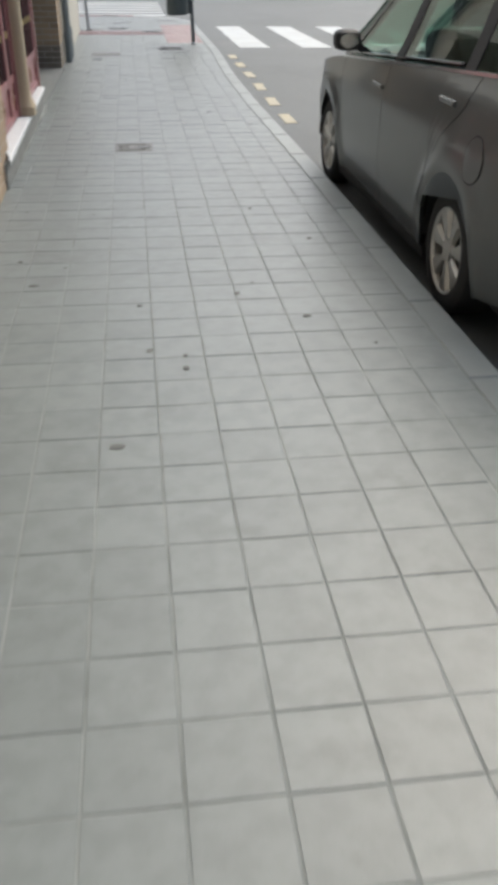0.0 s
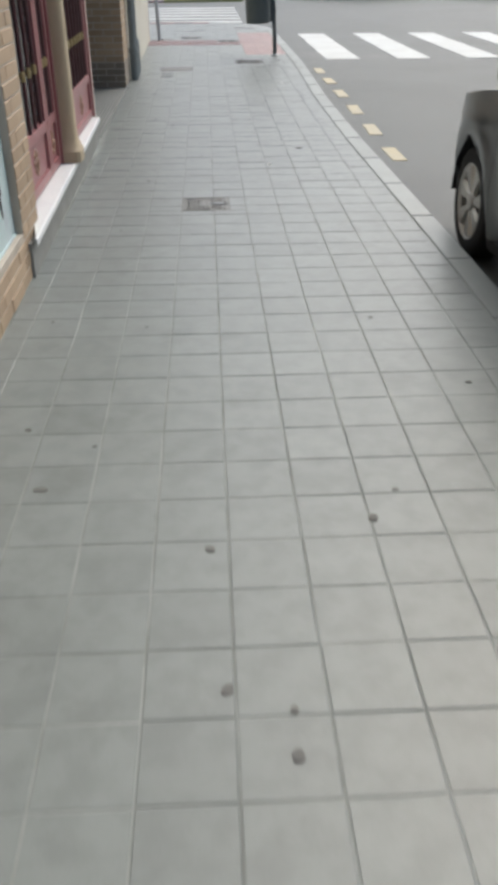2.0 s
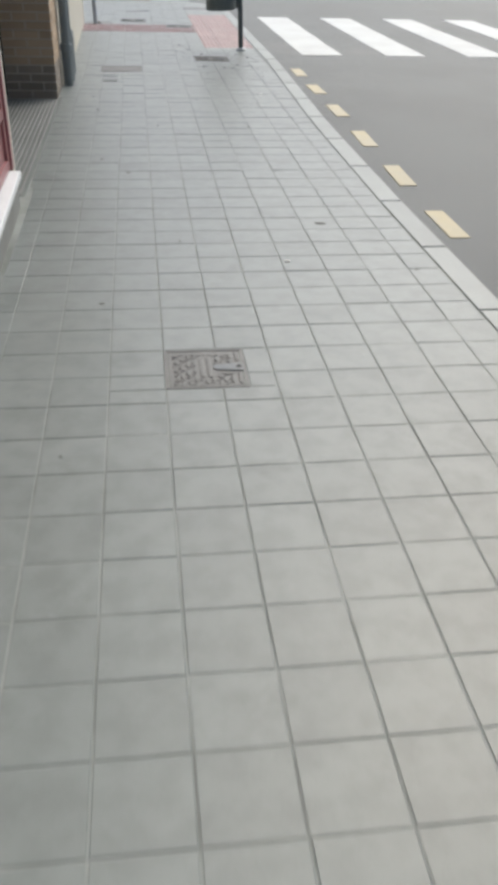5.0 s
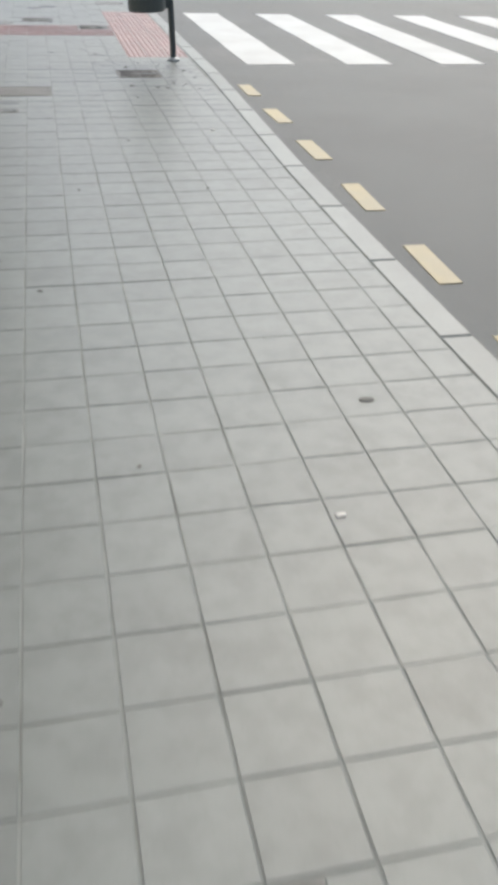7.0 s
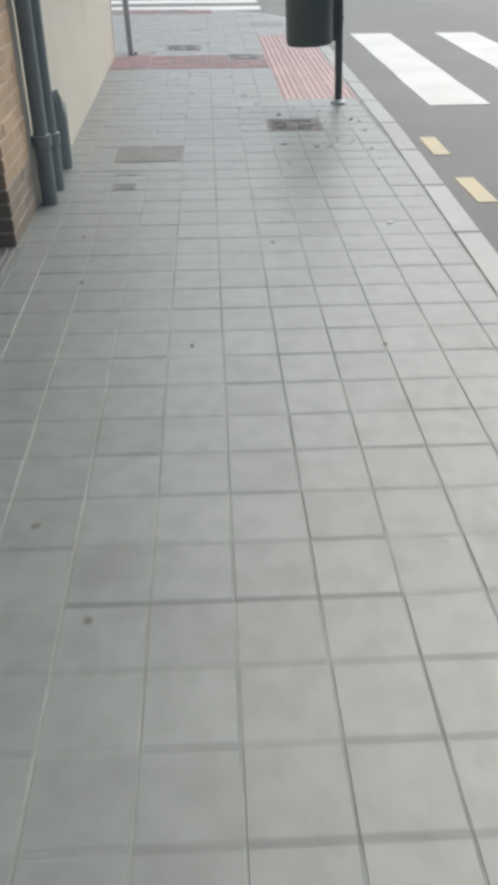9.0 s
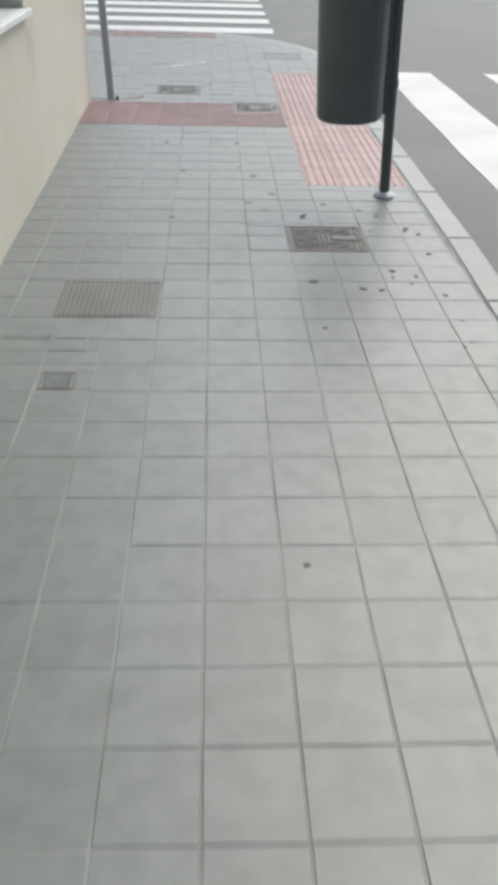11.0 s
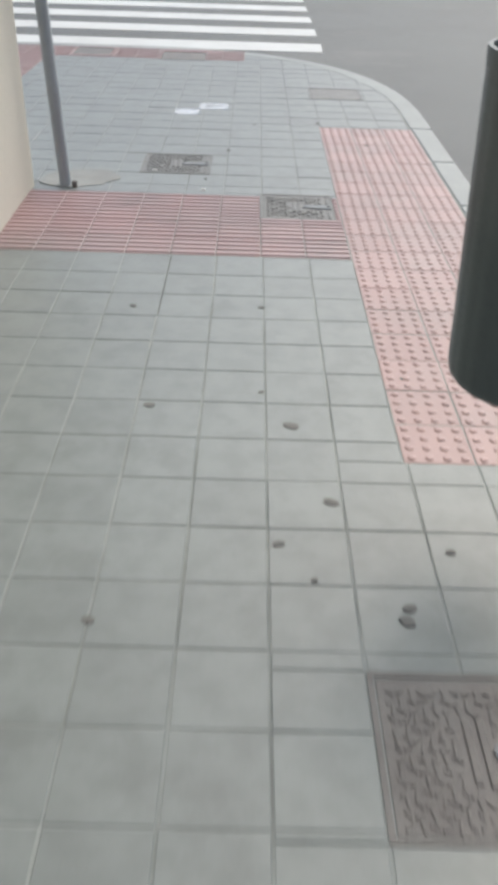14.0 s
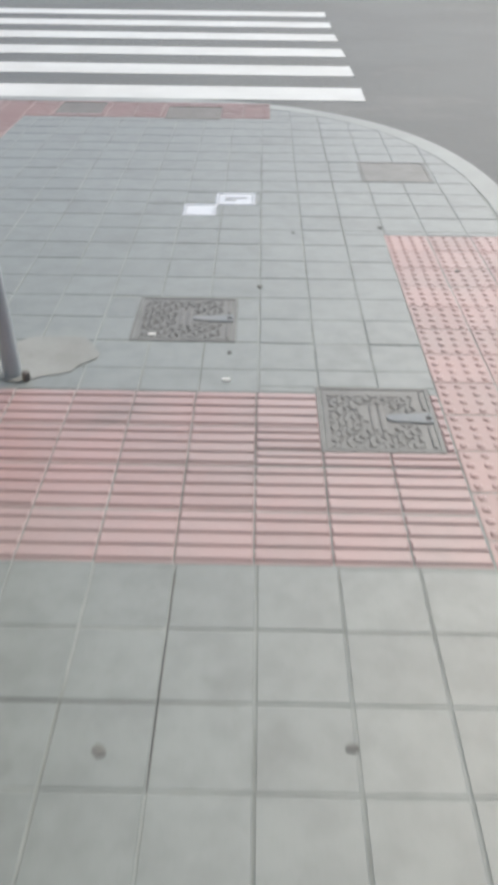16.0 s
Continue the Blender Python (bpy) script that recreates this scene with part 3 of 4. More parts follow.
solid("pipe_shoe", shoe, M_PIPE, "broken grey plastic pipe guard against the cream wall", "pipe guard", smooth=True)

# ---- litter bin on its post ----
PX, PY = 1.125, 15.29
BX, BY, BR = 0.888, 15.23, 0.178
post = thing("litter_bin", "slate grey ribbed litter bin hung on a round post", "litter bin")
part("post", Pieces().tube([(PX, PY, 0.0), (PX, PY, 1.75), (PX, PY, 1.77)], [0.03, 0.03, 0.02], 24), M_POLE, post, smooth=True)
part("base_flange", Pieces().tube([(PX, PY, 0.0), (PX, PY, 0.012), (PX, PY, 0.03), (PX, PY, 0.034)], [0.062, 0.062, 0.042, 0.031], 28), M_GALV, post, "dull grey base collar", smooth=True)
N = 96
shell_out, shell_in = [], []
Z0, Z1 = 0.457, 1.135
for z_, s_ in ((Z0, 0.93), (Z0 + 0.012, 0.985), (Z0 + 0.03, 1.0), (Z1 - 0.03, 1.03)):
    shell_out.append([(BX + BR * s_ * (1 + (0.006 if i % 4 < 2 else 0)) * math.cos(2 * math.pi * i / N), BY + BR * s_ * (1 + (0.006 if i % 4 < 2 else 0)) * math.sin(2 * math.pi * i / N), z_) for i in range(N)])
for z_, s_ in ((Z1 - 0.03, 0.99), (Z0 + 0.03, 0.96), (Z0 + 0.02, 0.5)):
    shell_in.append([(BX + BR * s_ * math.cos(2 * math.pi * i / N), BY + BR * s_ * math.sin(2 * math.pi * i / N), z_) for i in range(N)])
body = part("body", Pieces().rings(shell_out + shell_in), M_BIN, post, "fluted slate grey plastic bucket", smooth=True)
part("rim", Pieces().rings([[(BX + r * math.cos(2 * math.pi * i / 48), BY + r * math.sin(2 * math.pi * i / 48), z_) for i in range(48)]
                            for r, z_ in ((BR * 0.985, Z1 - 0.032), (BR * 1.045, Z1 - 0.032), (BR * 1.05, Z1 - 0.008), (BR * 1.04, Z1), (BR * 0.99, Z1), (BR * 0.985, Z1 - 0.032))], caps=False), M_BIN, body, smooth=True)
part("rivet", Pieces().tube([(BX + 0.10, BY - 0.148, Z1 - 0.03), (BX + 0.103, BY - 0.158, Z1 - 0.03)], [0.008, 0.005], 10, 1), M_CHROME, body, "bright rivet")
part("bracket", Pieces().box(BX + 0.155, BY + 0.0, 0.47, PX - 0.024, BY + 0.075, 1.12, 0.006), M_POLE, post, bevel=0.006)
part("clamp", Pieces().tube([(PX, PY, 0.60), (PX, PY, 0.64)], [0.036, 0.036], 24), M_POLE, post)
part("clamp", Pieces().tube([(PX, PY, 1.02), (PX, PY, 1.06)], [0.036, 0.036], 24), M_POLE, post)


def litter(name, size, at, material, label):
    p = Pieces().box(-size[0] / 2, -size[1] / 2, -size[2] / 2, size[0] / 2, size[1] / 2, size[2] / 2, 0.003)
    ob = solid(name, p, material, label, "litter", group="rubbish in the bin")
    ob.matrix_basis = at
    return ob


carton = litter("carton", (0.13, 0.05, 0.11), pose(0.892, 15.16, 1.085, 12, 14, -14), M_ORANGE, "crumpled orange carton sticking out of the bin")
part("stripe", Pieces().box(-0.042, -0.0262, -0.055, -0.012, 0.0262, 0.056), M_BLUECARD, carton, "blue printed band")
litter("paper_wad", (0.11, 0.07, 0.06), pose(0.82, 15.23, 1.085, 20, -12, 30), M_PAPER, "crumpled white paper in the bin")
litter("rubbish_bag", (0.23, 0.22, 0.55), pose(BX - 0.03, BY, 0.765, 0, -2.4, 20), M_RUST, "dark brown rubbish filling the bin")



def lean(ob, x, y, degrees):
    """Leans a thing about its foot: the paving falls a little towards the road."""
    ob.matrix_basis = Matrix.Translation((x, y, 0)) @ pose(0, 0, 0, 0, degrees, 0) @ Matrix.Translation((-x, -y, 0))


lean(post, PX, PY, -2.4)

# sign post at the house corner
sign = thing("sign_post", "thin galvanised steel post set in a rough cement patch", "post")
part("post", Pieces().tube([(-0.735, 17.935, 0.0), (-0.735, 17.935, 3.2)], [0.03, 0.03], 20), M_GALV, sign, smooth=True)
part("anchor_bolt", Pieces().tube([(-0.68, 17.90, 0.0), (-0.68, 17.90, 0.03), (-0.68, 17.90, 0.034)], [0.014, 0.014, 0.008], 10), M_RUST, sign, "rusty bolt stub")
lean(sign, -0.735, 17.935, -2.2)
patch = Pieces()
ring = []
for i in range(26):
    a = 2 * math.pi * i / 26
    r = 0.19 + 0.025 * math.sin(2 * a) + 0.012 * math.sin(7 * a + 1)
    ring.append((-0.68 + r * 1.05 * math.cos(a), 18.06 + r * 0.85 * math.sin(a)))
patch.prism(ring, -0.01, 0.004)
solid("cement_patch", patch, M_PATCH, "rough pale cement patch round the post foot", "cement patch")

# ---- covers in the pavement ----
def cover(rect, material, label, name="access_cover", group="", style="tread"):
    x0, y0, x1, y1 = rect
    g = 0.003
    c = thing(name, label, "cover", group)
    part("frame", Pieces().box(x0, y0, -0.05, x1, y0 + 0.012, 0.0015).box(x0, y1 - 0.012, -0.05, x1, y1, 0.0015)
         .box(x0, y0 + 0.012, -0.05, x0 + 0.012, y1 - 0.012, 0.0015).box(x1 - 0.012, y0 + 0.012, -0.05, x1, y1 - 0.012, 0.0015), material, c)
    a, b, d, e = x0 + 0.012 + g, y0 + 0.012 + g, x1 - 0.012 - g, y1 - 0.012 - g
    part("well", Pieces().box(x0 + 0.012, y0 + 0.012, -0.05, x1 - 0.012, y1 - 0.012, -0.008), M_PIT, c)
    lid = part("lid", Pieces().box(a, b, -0.03, d, e, 0.0, 0.002), material, c)
    rel = Pieces()
    rnd = random.Random(int(x0 * 100 + y0 * 10))
    if style == "tread":
        n, m = int((d - a - 0.04) / 0.022), int((e - b - 0.02) / 0.022)
        for i in range(n):
            for j in range(m):
                cx_, cy_ = a + 0.025 + i * 0.022 + rnd.uniform(-0.003, 0.003), b + 0.018 + j * 0.022 + rnd.uniform(-0.003, 0.003)
                t = ((0.55, -0.6, 1.5)[(i * 2 + j) % 3]) + rnd.uniform(-0.3, 0.3)
                if abs(cx_ - (a + d) / 2) < 0.036 and abs(cy_ - (b + e) / 2) < 0.085 or (cx_ > a + (d - a) * 0.62 and abs(cy_ - (b + e) / 2) < 0.035) or cx_ > d - 0.03:
                    continue
                ux, uy, l, w = math.cos(t), math.sin(t), rnd.uniform(0.008, 0.013), 0.0026
                rel.prism([(cx_ - ux * l + uy * w, cy_ - uy * l - ux * w), (cx_ + ux * l + uy * w, cy_ + uy * l - ux * w), (cx_ + ux * l - uy * w, cy_ + uy * l + ux * w), (cx_ - ux * l - uy * w, cy_ - uy * l + ux * w)], -0.001, 0.003, 0.0015, 0.0015)
        cxm, cym = (a + d) / 2, (b + e) / 2
        rel.box(cxm - 0.022, cym - 0.07, -0.001, cxm - 0.006, cym + 0.07, 0.004, 0.002)
        rel.box(cxm + 0.006, cym - 0.075, -0.001, cxm + 0.022, cym + 0.075, 0.004, 0.002)
        rel.box(d - 0.02, b + 0.01, -0.001, d - 0.008, cym - 0.05, 0.004, 0.002)
        rel.box(d - 0.02, cym + 0.05, -0.001, d - 0.008, e - 0.01, 0.004, 0.002)
        tagged(part("tread_relief", rel, material, lid, "raised anti-slip pattern"), kind="stuff")
        part("finger_pad", Pieces().prism([(cxm + 0.05 + 0.022 * math.cos(k * math.pi / 6 + math.pi / 2), cym + 0.020 * math.sin(k * math.pi / 6 + math.pi / 2)) for k in range(7)] + [(d - 0.012, cym - 0.030), (d + 0.004, cym - 0.026), (d + 0.004, cym + 0.026), (d - 0.012, cym + 0.030)], -0.001, 0.0048), M_BLUEPLATE, lid, "smooth grey finger pad")
        part("key_hole", Pieces().tube([(d - 0.010, cym, 0.0), (d - 0.010, cym, 0.0055)], [0.011, 0.011], 14), M_PIT, lid, "dark key hole")
    elif style == "ribs":
        n = int((d - a) / 0.021)
        for i in range(n):
            x = a + 0.006 + i * 0.021
            rel.box(x, b + 0.004, -0.001, x + 0.009, e - 0.004, 0.005, 0.002)
        tagged(part("rib", rel, M_IRON, lid, "worn grey ribs"), kind="stuff")
    elif style == "grid":
        n = 5
        for i in range(n):
            for j in range(n):
                rel.box(a + (d - a) * (i + 0.15) / n, b + (e - b) * (j + 0.15) / n, -0.001, a + (d - a) * (i + 0.8) / n, b + (e - b) * (j + 0.8) / n, 0.003)
        tagged(part("stud", rel, M_PIPE, lid, "small raised studs"), kind="stuff")
    elif style == "text":
        cxm, cym = (a + d) / 2, (b + e) / 2
        rel.box(a + 0.03, cym + 0.01, -0.001, d - 0.03, cym + 0.022, 0.0015).box(a + 0.03, cym - 0.03, -0.001, cxm, cym - 0.018, 0.0015)
        part("lettering", rel, M_IRON, lid, "worn dark lettering bars")
    return c


cover(HOLES[0], M_IRON, "small cast iron access cover with tread pattern and key hole")
cover(HOLES[1], M_RUST, "rusty brown access cover with chipped corner near the bin post")
cover(HOLES[2], M_GRATE, "ribbed steel chamber cover set in the paving", style="ribs")
cover(HOLES[3], M_IRON, "worn grey access cover beside the sign post")
cover(HOLES[4], M_IRON, "grey cast iron access cover in the red tactile strip")
cover(HOLES[5], M_IRON, "flat grey access cover near the rounded kerb", style="plain")
cover(HOLES[6], M_RUST, "brownish access cover by the far kerb", style="plain")
cover(HOLES[7], M_RUST, "brownish access cover in the far red strip", style="plain")
cover(HOLES[8], M_PLATE, "shiny steel plate with worn lettering in the paving", "metal_plate", style="text")
cover(HOLES[9], M_PLATE, "dull steel plate beside a shinier one", "metal_plate", style="plain")
cover(HOLES[10], M_IRON, "tiny studded iron box lid in the paving", "box_lid", style="grid")
cover(HOLES[11], M_BLUEPLATE, "small blue grey plastic lid in the paving", "box_lid", style="plain")

# ---- parked car ----
def car_thing(name, label):
    car = thing(name, label, "car", "parked cars")
    HALF, WR = 0.885, 0.30
    YR, YF, TAIL, NOSE_ = -1.335, 1.335, -2.15, 2.05      # axles and ends, along the car
    ARCH = 0.365

    def half(y, z):
        """Half width of the body at y along and z above the road."""
        w = HALF - 0.05 * smooth01(abs(z - 0.62), 0.12, 0.5)
        w -= 0.30 * smooth01(y, 1.35, 2.2) ** 2 + 0.16 * smooth01(-y, 1.55, 2.25) ** 2
        w += 0.018 * math.exp(-((math.hypot(y - YR, z - 0.3) - 0.40) / 0.07) ** 2) + 0.018 * math.exp(-((math.hypot(y - YF, z - 0.3) - 0.40) / 0.07) ** 2)
        w += 0.006 * math.exp(-((z - 0.78 - 0.03 * y * -1) / 0.02) ** 2)
        if z > 0.98:
            w -= (z - 0.98) * 0.42
        return w

    def belt(y):
        """Upper edge of the painted side: under the windows, along bonnet and tail."""
        if y > 1.0:
            return 0.915 - 0.16 * smooth01(y, 0.95, 2.2)
        return 0.985 - 0.07 * y

    def low(y):
        z = 0.21
        for c in (YR, YF):
            d = abs(y - c)
            if d < ARCH:
                z = max(z, 0.30 + math.sqrt(ARCH * ARCH - d * d))
        if y < -1.75 or y > 1.75:
            z = max(z, 0.22 + 0.05 * smooth01(abs(y), 1.75, 2.2))
        return z

    def panel(name_, ya, yb, side, label_=""):
        """A painted side panel between two edges, each a function of height share."""
        p = Pieces()
        rows = []
        n = 44
        for j in range(15):
            u = j / 14
            ring = []
            for i in range(n + 1):
                s_ = i / n
                y = ya(u) + (yb(u) - ya(u)) * s_
                z = low(y) + (belt(y) - low(y)) * u
                ring.append((-side * half(y, z), y, z))
            back = [(x + side * 0.02, y, z) for x, y, z in ring[::-1]]
            rows.append(ring + back)
        p.rings(rows)
        return part(name_, p, M_CAR, car, label_, smooth=True)

    rear_edge = lambda u: -1.34 + 0.345 * (1 - smooth01(u, 0.15, 0.75))
    for side in (1, -1):
        panel("rear_quarter", lambda u: TAIL, lambda u: rear_edge(u) - 0.004, side)
        panel("rear_door", lambda u: rear_edge(u) + 0.004, lambda u: -0.10 - 0.004, side)
        panel("front_door", lambda u: -0.10 + 0.004, lambda u: 0.93 - 0.004, side)
        panel("front_wing", lambda u: 0.93 + 0.004, lambda u: NOSE_, side)
        sg = -side
        # sill, belt trim, handles, fuel flap
        part("sill", Pieces().rings([[(sg * w, y, z) for w, z in ((0.845, 0.15), (0.855, 0.212), (0.80, 0.212), (0.80, 0.15))] for y in (YR + 0.36, 0, YF - 0.36)]), M_BLACK, car)
        rows = [[(sg * (half(y, belt(y)) + dx), y, belt(y) + dz) for dx, dz in ((-0.01, -0.004), (0.008, -0.002), (0.008, 0.014), (-0.02, 0.016))] for y in [-1.55 + 0.1 * k for k in range(26)]]
        part("window_trim", Pieces().rings(rows), M_CHROME, car, "chrome window line", smooth=True)
        rows = [[(sg * (half(y, belt(y)) + dx - 0.012), y, belt(y) + dz + 0.035) for dx, dz in ((-0.01, -0.004), (0.006, -0.002), (0.006, 0.006), (-0.02, 0.008))] for y in [-1.05 + 0.1 * k for k in range(20)]]
        part("glass_seal", Pieces().rings(rows), M_CHROME, car, "thin bright seal", smooth=True)
        for yh, zh in ((-1.22, 0.945), (-0.07, 0.865)):
            rows = [[(sg * (half(y, zh) + dx), y, zh + dz) for dx, dz in ((0.002, -0.014), (0.018, -0.009), (0.020, 0.008), (0.002, 0.012))] for y in [yh + 0.02 * k for k in range(10)]]
            part("door_handle", Pieces().rings(rows), M_CAR, car, "grey handle with chrome strip", smooth=True)
            rows = [[(sg * (half(y, zh) + dx), y, zh + dz) for dx, dz in ((0.010, 0.0085), (0.021, 0.0085), (0.021, 0.016), (0.008, 0.016))] for y in [yh + 0.02 * k for k in range(10)]]
            part("handle_strip", Pieces().rings(rows), M_CHROME, car)
        if side == 1:
            flap, groove = [], []
            for r, dx in ((0.094, 0.0005), (0.094, 0.004), (0.088, 0.005)):
                flap.append([(sg * (half(-1.58 + r * math.cos(a), 0.775 + r * math.sin(a)) + dx), -1.58 + r * math.cos(a), 0.775 + r * math.sin(a)) for a in [2 * math.pi * k / 28 for k in range(28)]])
            part("fuel_flap", Pieces().rings(flap), M_CAR, car, smooth=True)
            for r, dx in ((0.101, 0.002), (0.094, 0.002)):
                groove.append([(sg * (half(-1.58 + r * math.cos(a), 0.775 + r * math.sin(a)) + dx), -1.58 + r * math.cos(a), 0.775 + r * math.sin(a)) for a in [2 * math.pi * k / 28 for k in range(28)]])
            part("flap_gap", Pieces().rings(groove, caps=False), M_BLACK, car)
        # tail lamp and mirror
        rows = [[(sg * (half(y, z) + dx), y, z) for dx, z in ((-0.02, 0.86), (0.012, 0.88), (0.014, 1.12), (-0.02, 1.16))] for y in (-2.13, -2.0, -1.86, -1.80)]
        part("tail_lamp", Pieces().rings(rows), M_TAIL, car, "red tail lamp", smooth=True)
        mir = Pieces()
        rows = []
        for y, s_ in ((0.50, 0.72), (0.52, 0.95), (0.58, 1.0), (0.64, 0.85), (0.68, 0.4)):
            rows.append([(sg * (0.955 + 0.085 * s_ * math.copysign(abs(math.cos(a)) ** 0.6, math.cos(a))), y, 1.055 + 0.062 * s_ * math.copysign(abs(math.sin(a)) ** 0.6, math.sin(a))) for a in [2 * math.pi * k / 18 for k in range(18)]])
        mirror = part("door_mirror", mir.rings(rows), M_BLACK, car, "dark mirror housing", smooth=True)
        part("mirror_glass", Pieces().rings([[(sg * (0.955 + 0.058 * math.cos(a)), y, 1.055 + 0.042 * math.sin(a)) for a in [2 * math.pi * k / 18 for k in range(18)]] for y in (0.497, 0.502)]), M_CHROME, mirror)
        part("mirror_arm", Pieces().rings([[(sg * 0.80, 0.58, 0.955), (sg * 0.80, 0.70, 0.955), (sg * 0.80, 0.70, 1.0), (sg * 0.80, 0.58, 1.0)], [(sg * 0.92, 0.56, 1.01), (sg * 0.92, 0.63, 1.01), (sg * 0.92, 0.63, 1.06), (sg * 0.92, 0.56, 1.06)]]), M_BLACK, mirror)
        # side windows between dark pillars

        def pane(y_low0, y_low1, y_top0, y_top1, name_, material, thick=0.006, out=0.0):
            rows = []
            for j in range(7):
                u = j / 6
                a, b = y_low0 + (y_top0 - y_low0) * u, y_low1 + (y_top1 - y_low1) * u
                ring = []
                for i in range(9):
                    y = a + (b - a) * i / 8
                    z = belt(y) + 0.012 + (1.47 - belt(y)) * u
                    ring.append((sg * (half(y, z) - 0.02 + out), y, z))
                rows.append(ring + [(x - sg * thick, y, z) for x, y, z in ring[::-1]])
            return part(name_, Pieces().rings(rows), material, car, smooth=True)

        pane(-0.06, 0.90, -0.05, 0.30, "side_window", M_GLASS)
        pane(-1.08, -0.16, -1.00, -0.15, "side_window", M_GLASS)
        pane(-1.62, -1.18, -1.50, -1.10, "side_window", M_GLASS)
        pane(-0.17, -0.05, -0.16, -0.04, "pillar", M_BLACK, 0.05, 0.004)
        pane(-1.19, -1.07, -1.11, -0.99, "pillar", M_BLACK, 0.05, 0.004)
        pane(0.88, 1.05, 0.28, 0.42, "pillar", M_CAR, 0.05, 0.006)
        pane(-2.05, -1.60, -1.85, -1.48, "pillar", M_CAR, 0.05, 0.006)
    # bonnet, screen, roof, tail across the car

    def across(name_, stations, material, label_="", thick=0.02):
        rows = []
        for y, z in stations:
            w = half(y, z) - 0.003
            ring = [(w * k / 6, y, z + 0.035 * (1 - (k / 6) ** 2)) for k in range(-6, 7)]
            rows.append(ring + [(x, y, zz - thick) for x, y, zz in ring[::-1]])
        return part(name_, Pieces().rings(rows), material, car, label_, smooth=True)

    across("bonnet", [(1.04, belt(1.04) + 0.0), (1.4, belt(1.4)), (1.8, belt(1.8)), (2.05, belt(2.05))], M_CAR)
    across("windscreen", [(1.02, 0.97), (0.7, 1.2), (0.32, 1.46)], M_GLASS, thick=0.006)
    across("roof", [(0.34, 1.475), (0.0, 1.52), (-0.8, 1.53), (-1.5, 1.50), (-1.88, 1.46)], M_CAR)
    across("rear_window", [(-1.88, 1.45), (-2.0, 1.2), (-2.1, 1.05)], M_GLASS, thick=0.006)
    for name_, y, top, bot in (("tailgate", TAIL, 1.04, 0.55), ("rear_bumper", TAIL - 0.03, 0.56, 0.27), ("front_bumper", NOSE_ + 0.0, 0.72, 0.27)):
        rows = []
        for z in (bot, bot + (top - bot) * 0.3, bot + (top - bot) * 0.7, top):
            sgn = 1 if y > 0 else -1
            w = half(y, z)
            ring = [(w * k / 6, y + sgn * 0.09 * (1 - (k / 6) ** 2), z) for k in range(-6, 7)]
            rows.append(ring + [(x, yy - sgn * 0.03, z) for x, yy, _ in ring[::-1]])
        part(name_, Pieces().rings(rows), M_CAR, car, smooth=True)
    # dark floor, inner shell and wheel housings
    part("underbody", Pieces().box(-0.80, TAIL + 0.05, 0.20, 0.80, YR - 0.37, 0.5).box(-0.83, YR + 0.375, 0.17, 0.83, YF - 0.375, 0.40)
         .box(-0.62, YR - 0.37, 0.22, 0.62, YR + 0.375, 0.6).box(-0.62, YF - 0.375, 0.22, 0.62, YF + 0.37, 0.6).box(-0.62, YF + 0.37, 0.22, 0.62, NOSE_ - 0.05, 0.6), M_BLACK, car)
    for sx in (-1, 1):
        part("trim_shell", Pieces().prism([(sx * 0.845, TAIL + 0.3), (sx * 0.815, TAIL + 0.3), (sx * 0.815, 0.95), (sx * 0.845, 0.95)], 0.68, 0.93), M_BLACK, car)
        part("door_core", Pieces().prism([(sx * 0.85, YR + 0.40), (sx * 0.825, YR + 0.40), (sx * 0.825, 0.95), (sx * 0.85, 0.95)], 0.3, 0.68), M_BLACK, car)
    for sx in (-1, 1):
        for c in (YR, YF):
            rows = []
            for i in range(17):
                a = math.pi * i / 16
                y, z = c + ARCH * 1.01 * math.cos(a), 0.28 + ARCH * 1.01 * math.sin(a)
                rows.append([(sx * 0.855, y, z), (sx * 0.60, y, z), (sx * 0.60, c + (y - c) * 1.05, 0.28 + (z - 0.28) * 1.05), (sx * 0.855, c + (y - c) * 1.05, 0.28 + (z - 0.28) * 1.05)])
            part("wheel_housing", Pieces().rings(rows), M_BLACK, car, smooth=True)
            wheel(car, sx, c, WR)
    for sx in (-0.38, 0.38):
        for y in (0.05, -0.95):
            part("seat", Pieces().box(sx - 0.25, y - 0.05, 0.45, sx + 0.25, y + 0.45, 0.66, 0.04).box(sx - 0.24, y - 0.2, 0.62, sx + 0.24, y - 0.04, 1.16, 0.04).box(sx - 0.12, y - 0.2, 1.18, sx + 0.12, y - 0.1, 1.34, 0.03), M_SEAT, car)
    part("dashboard", Pieces().box(-0.74, 0.72, 0.6, 0.74, 1.0, 0.93, 0.04), M_BLACK, car)
    return car


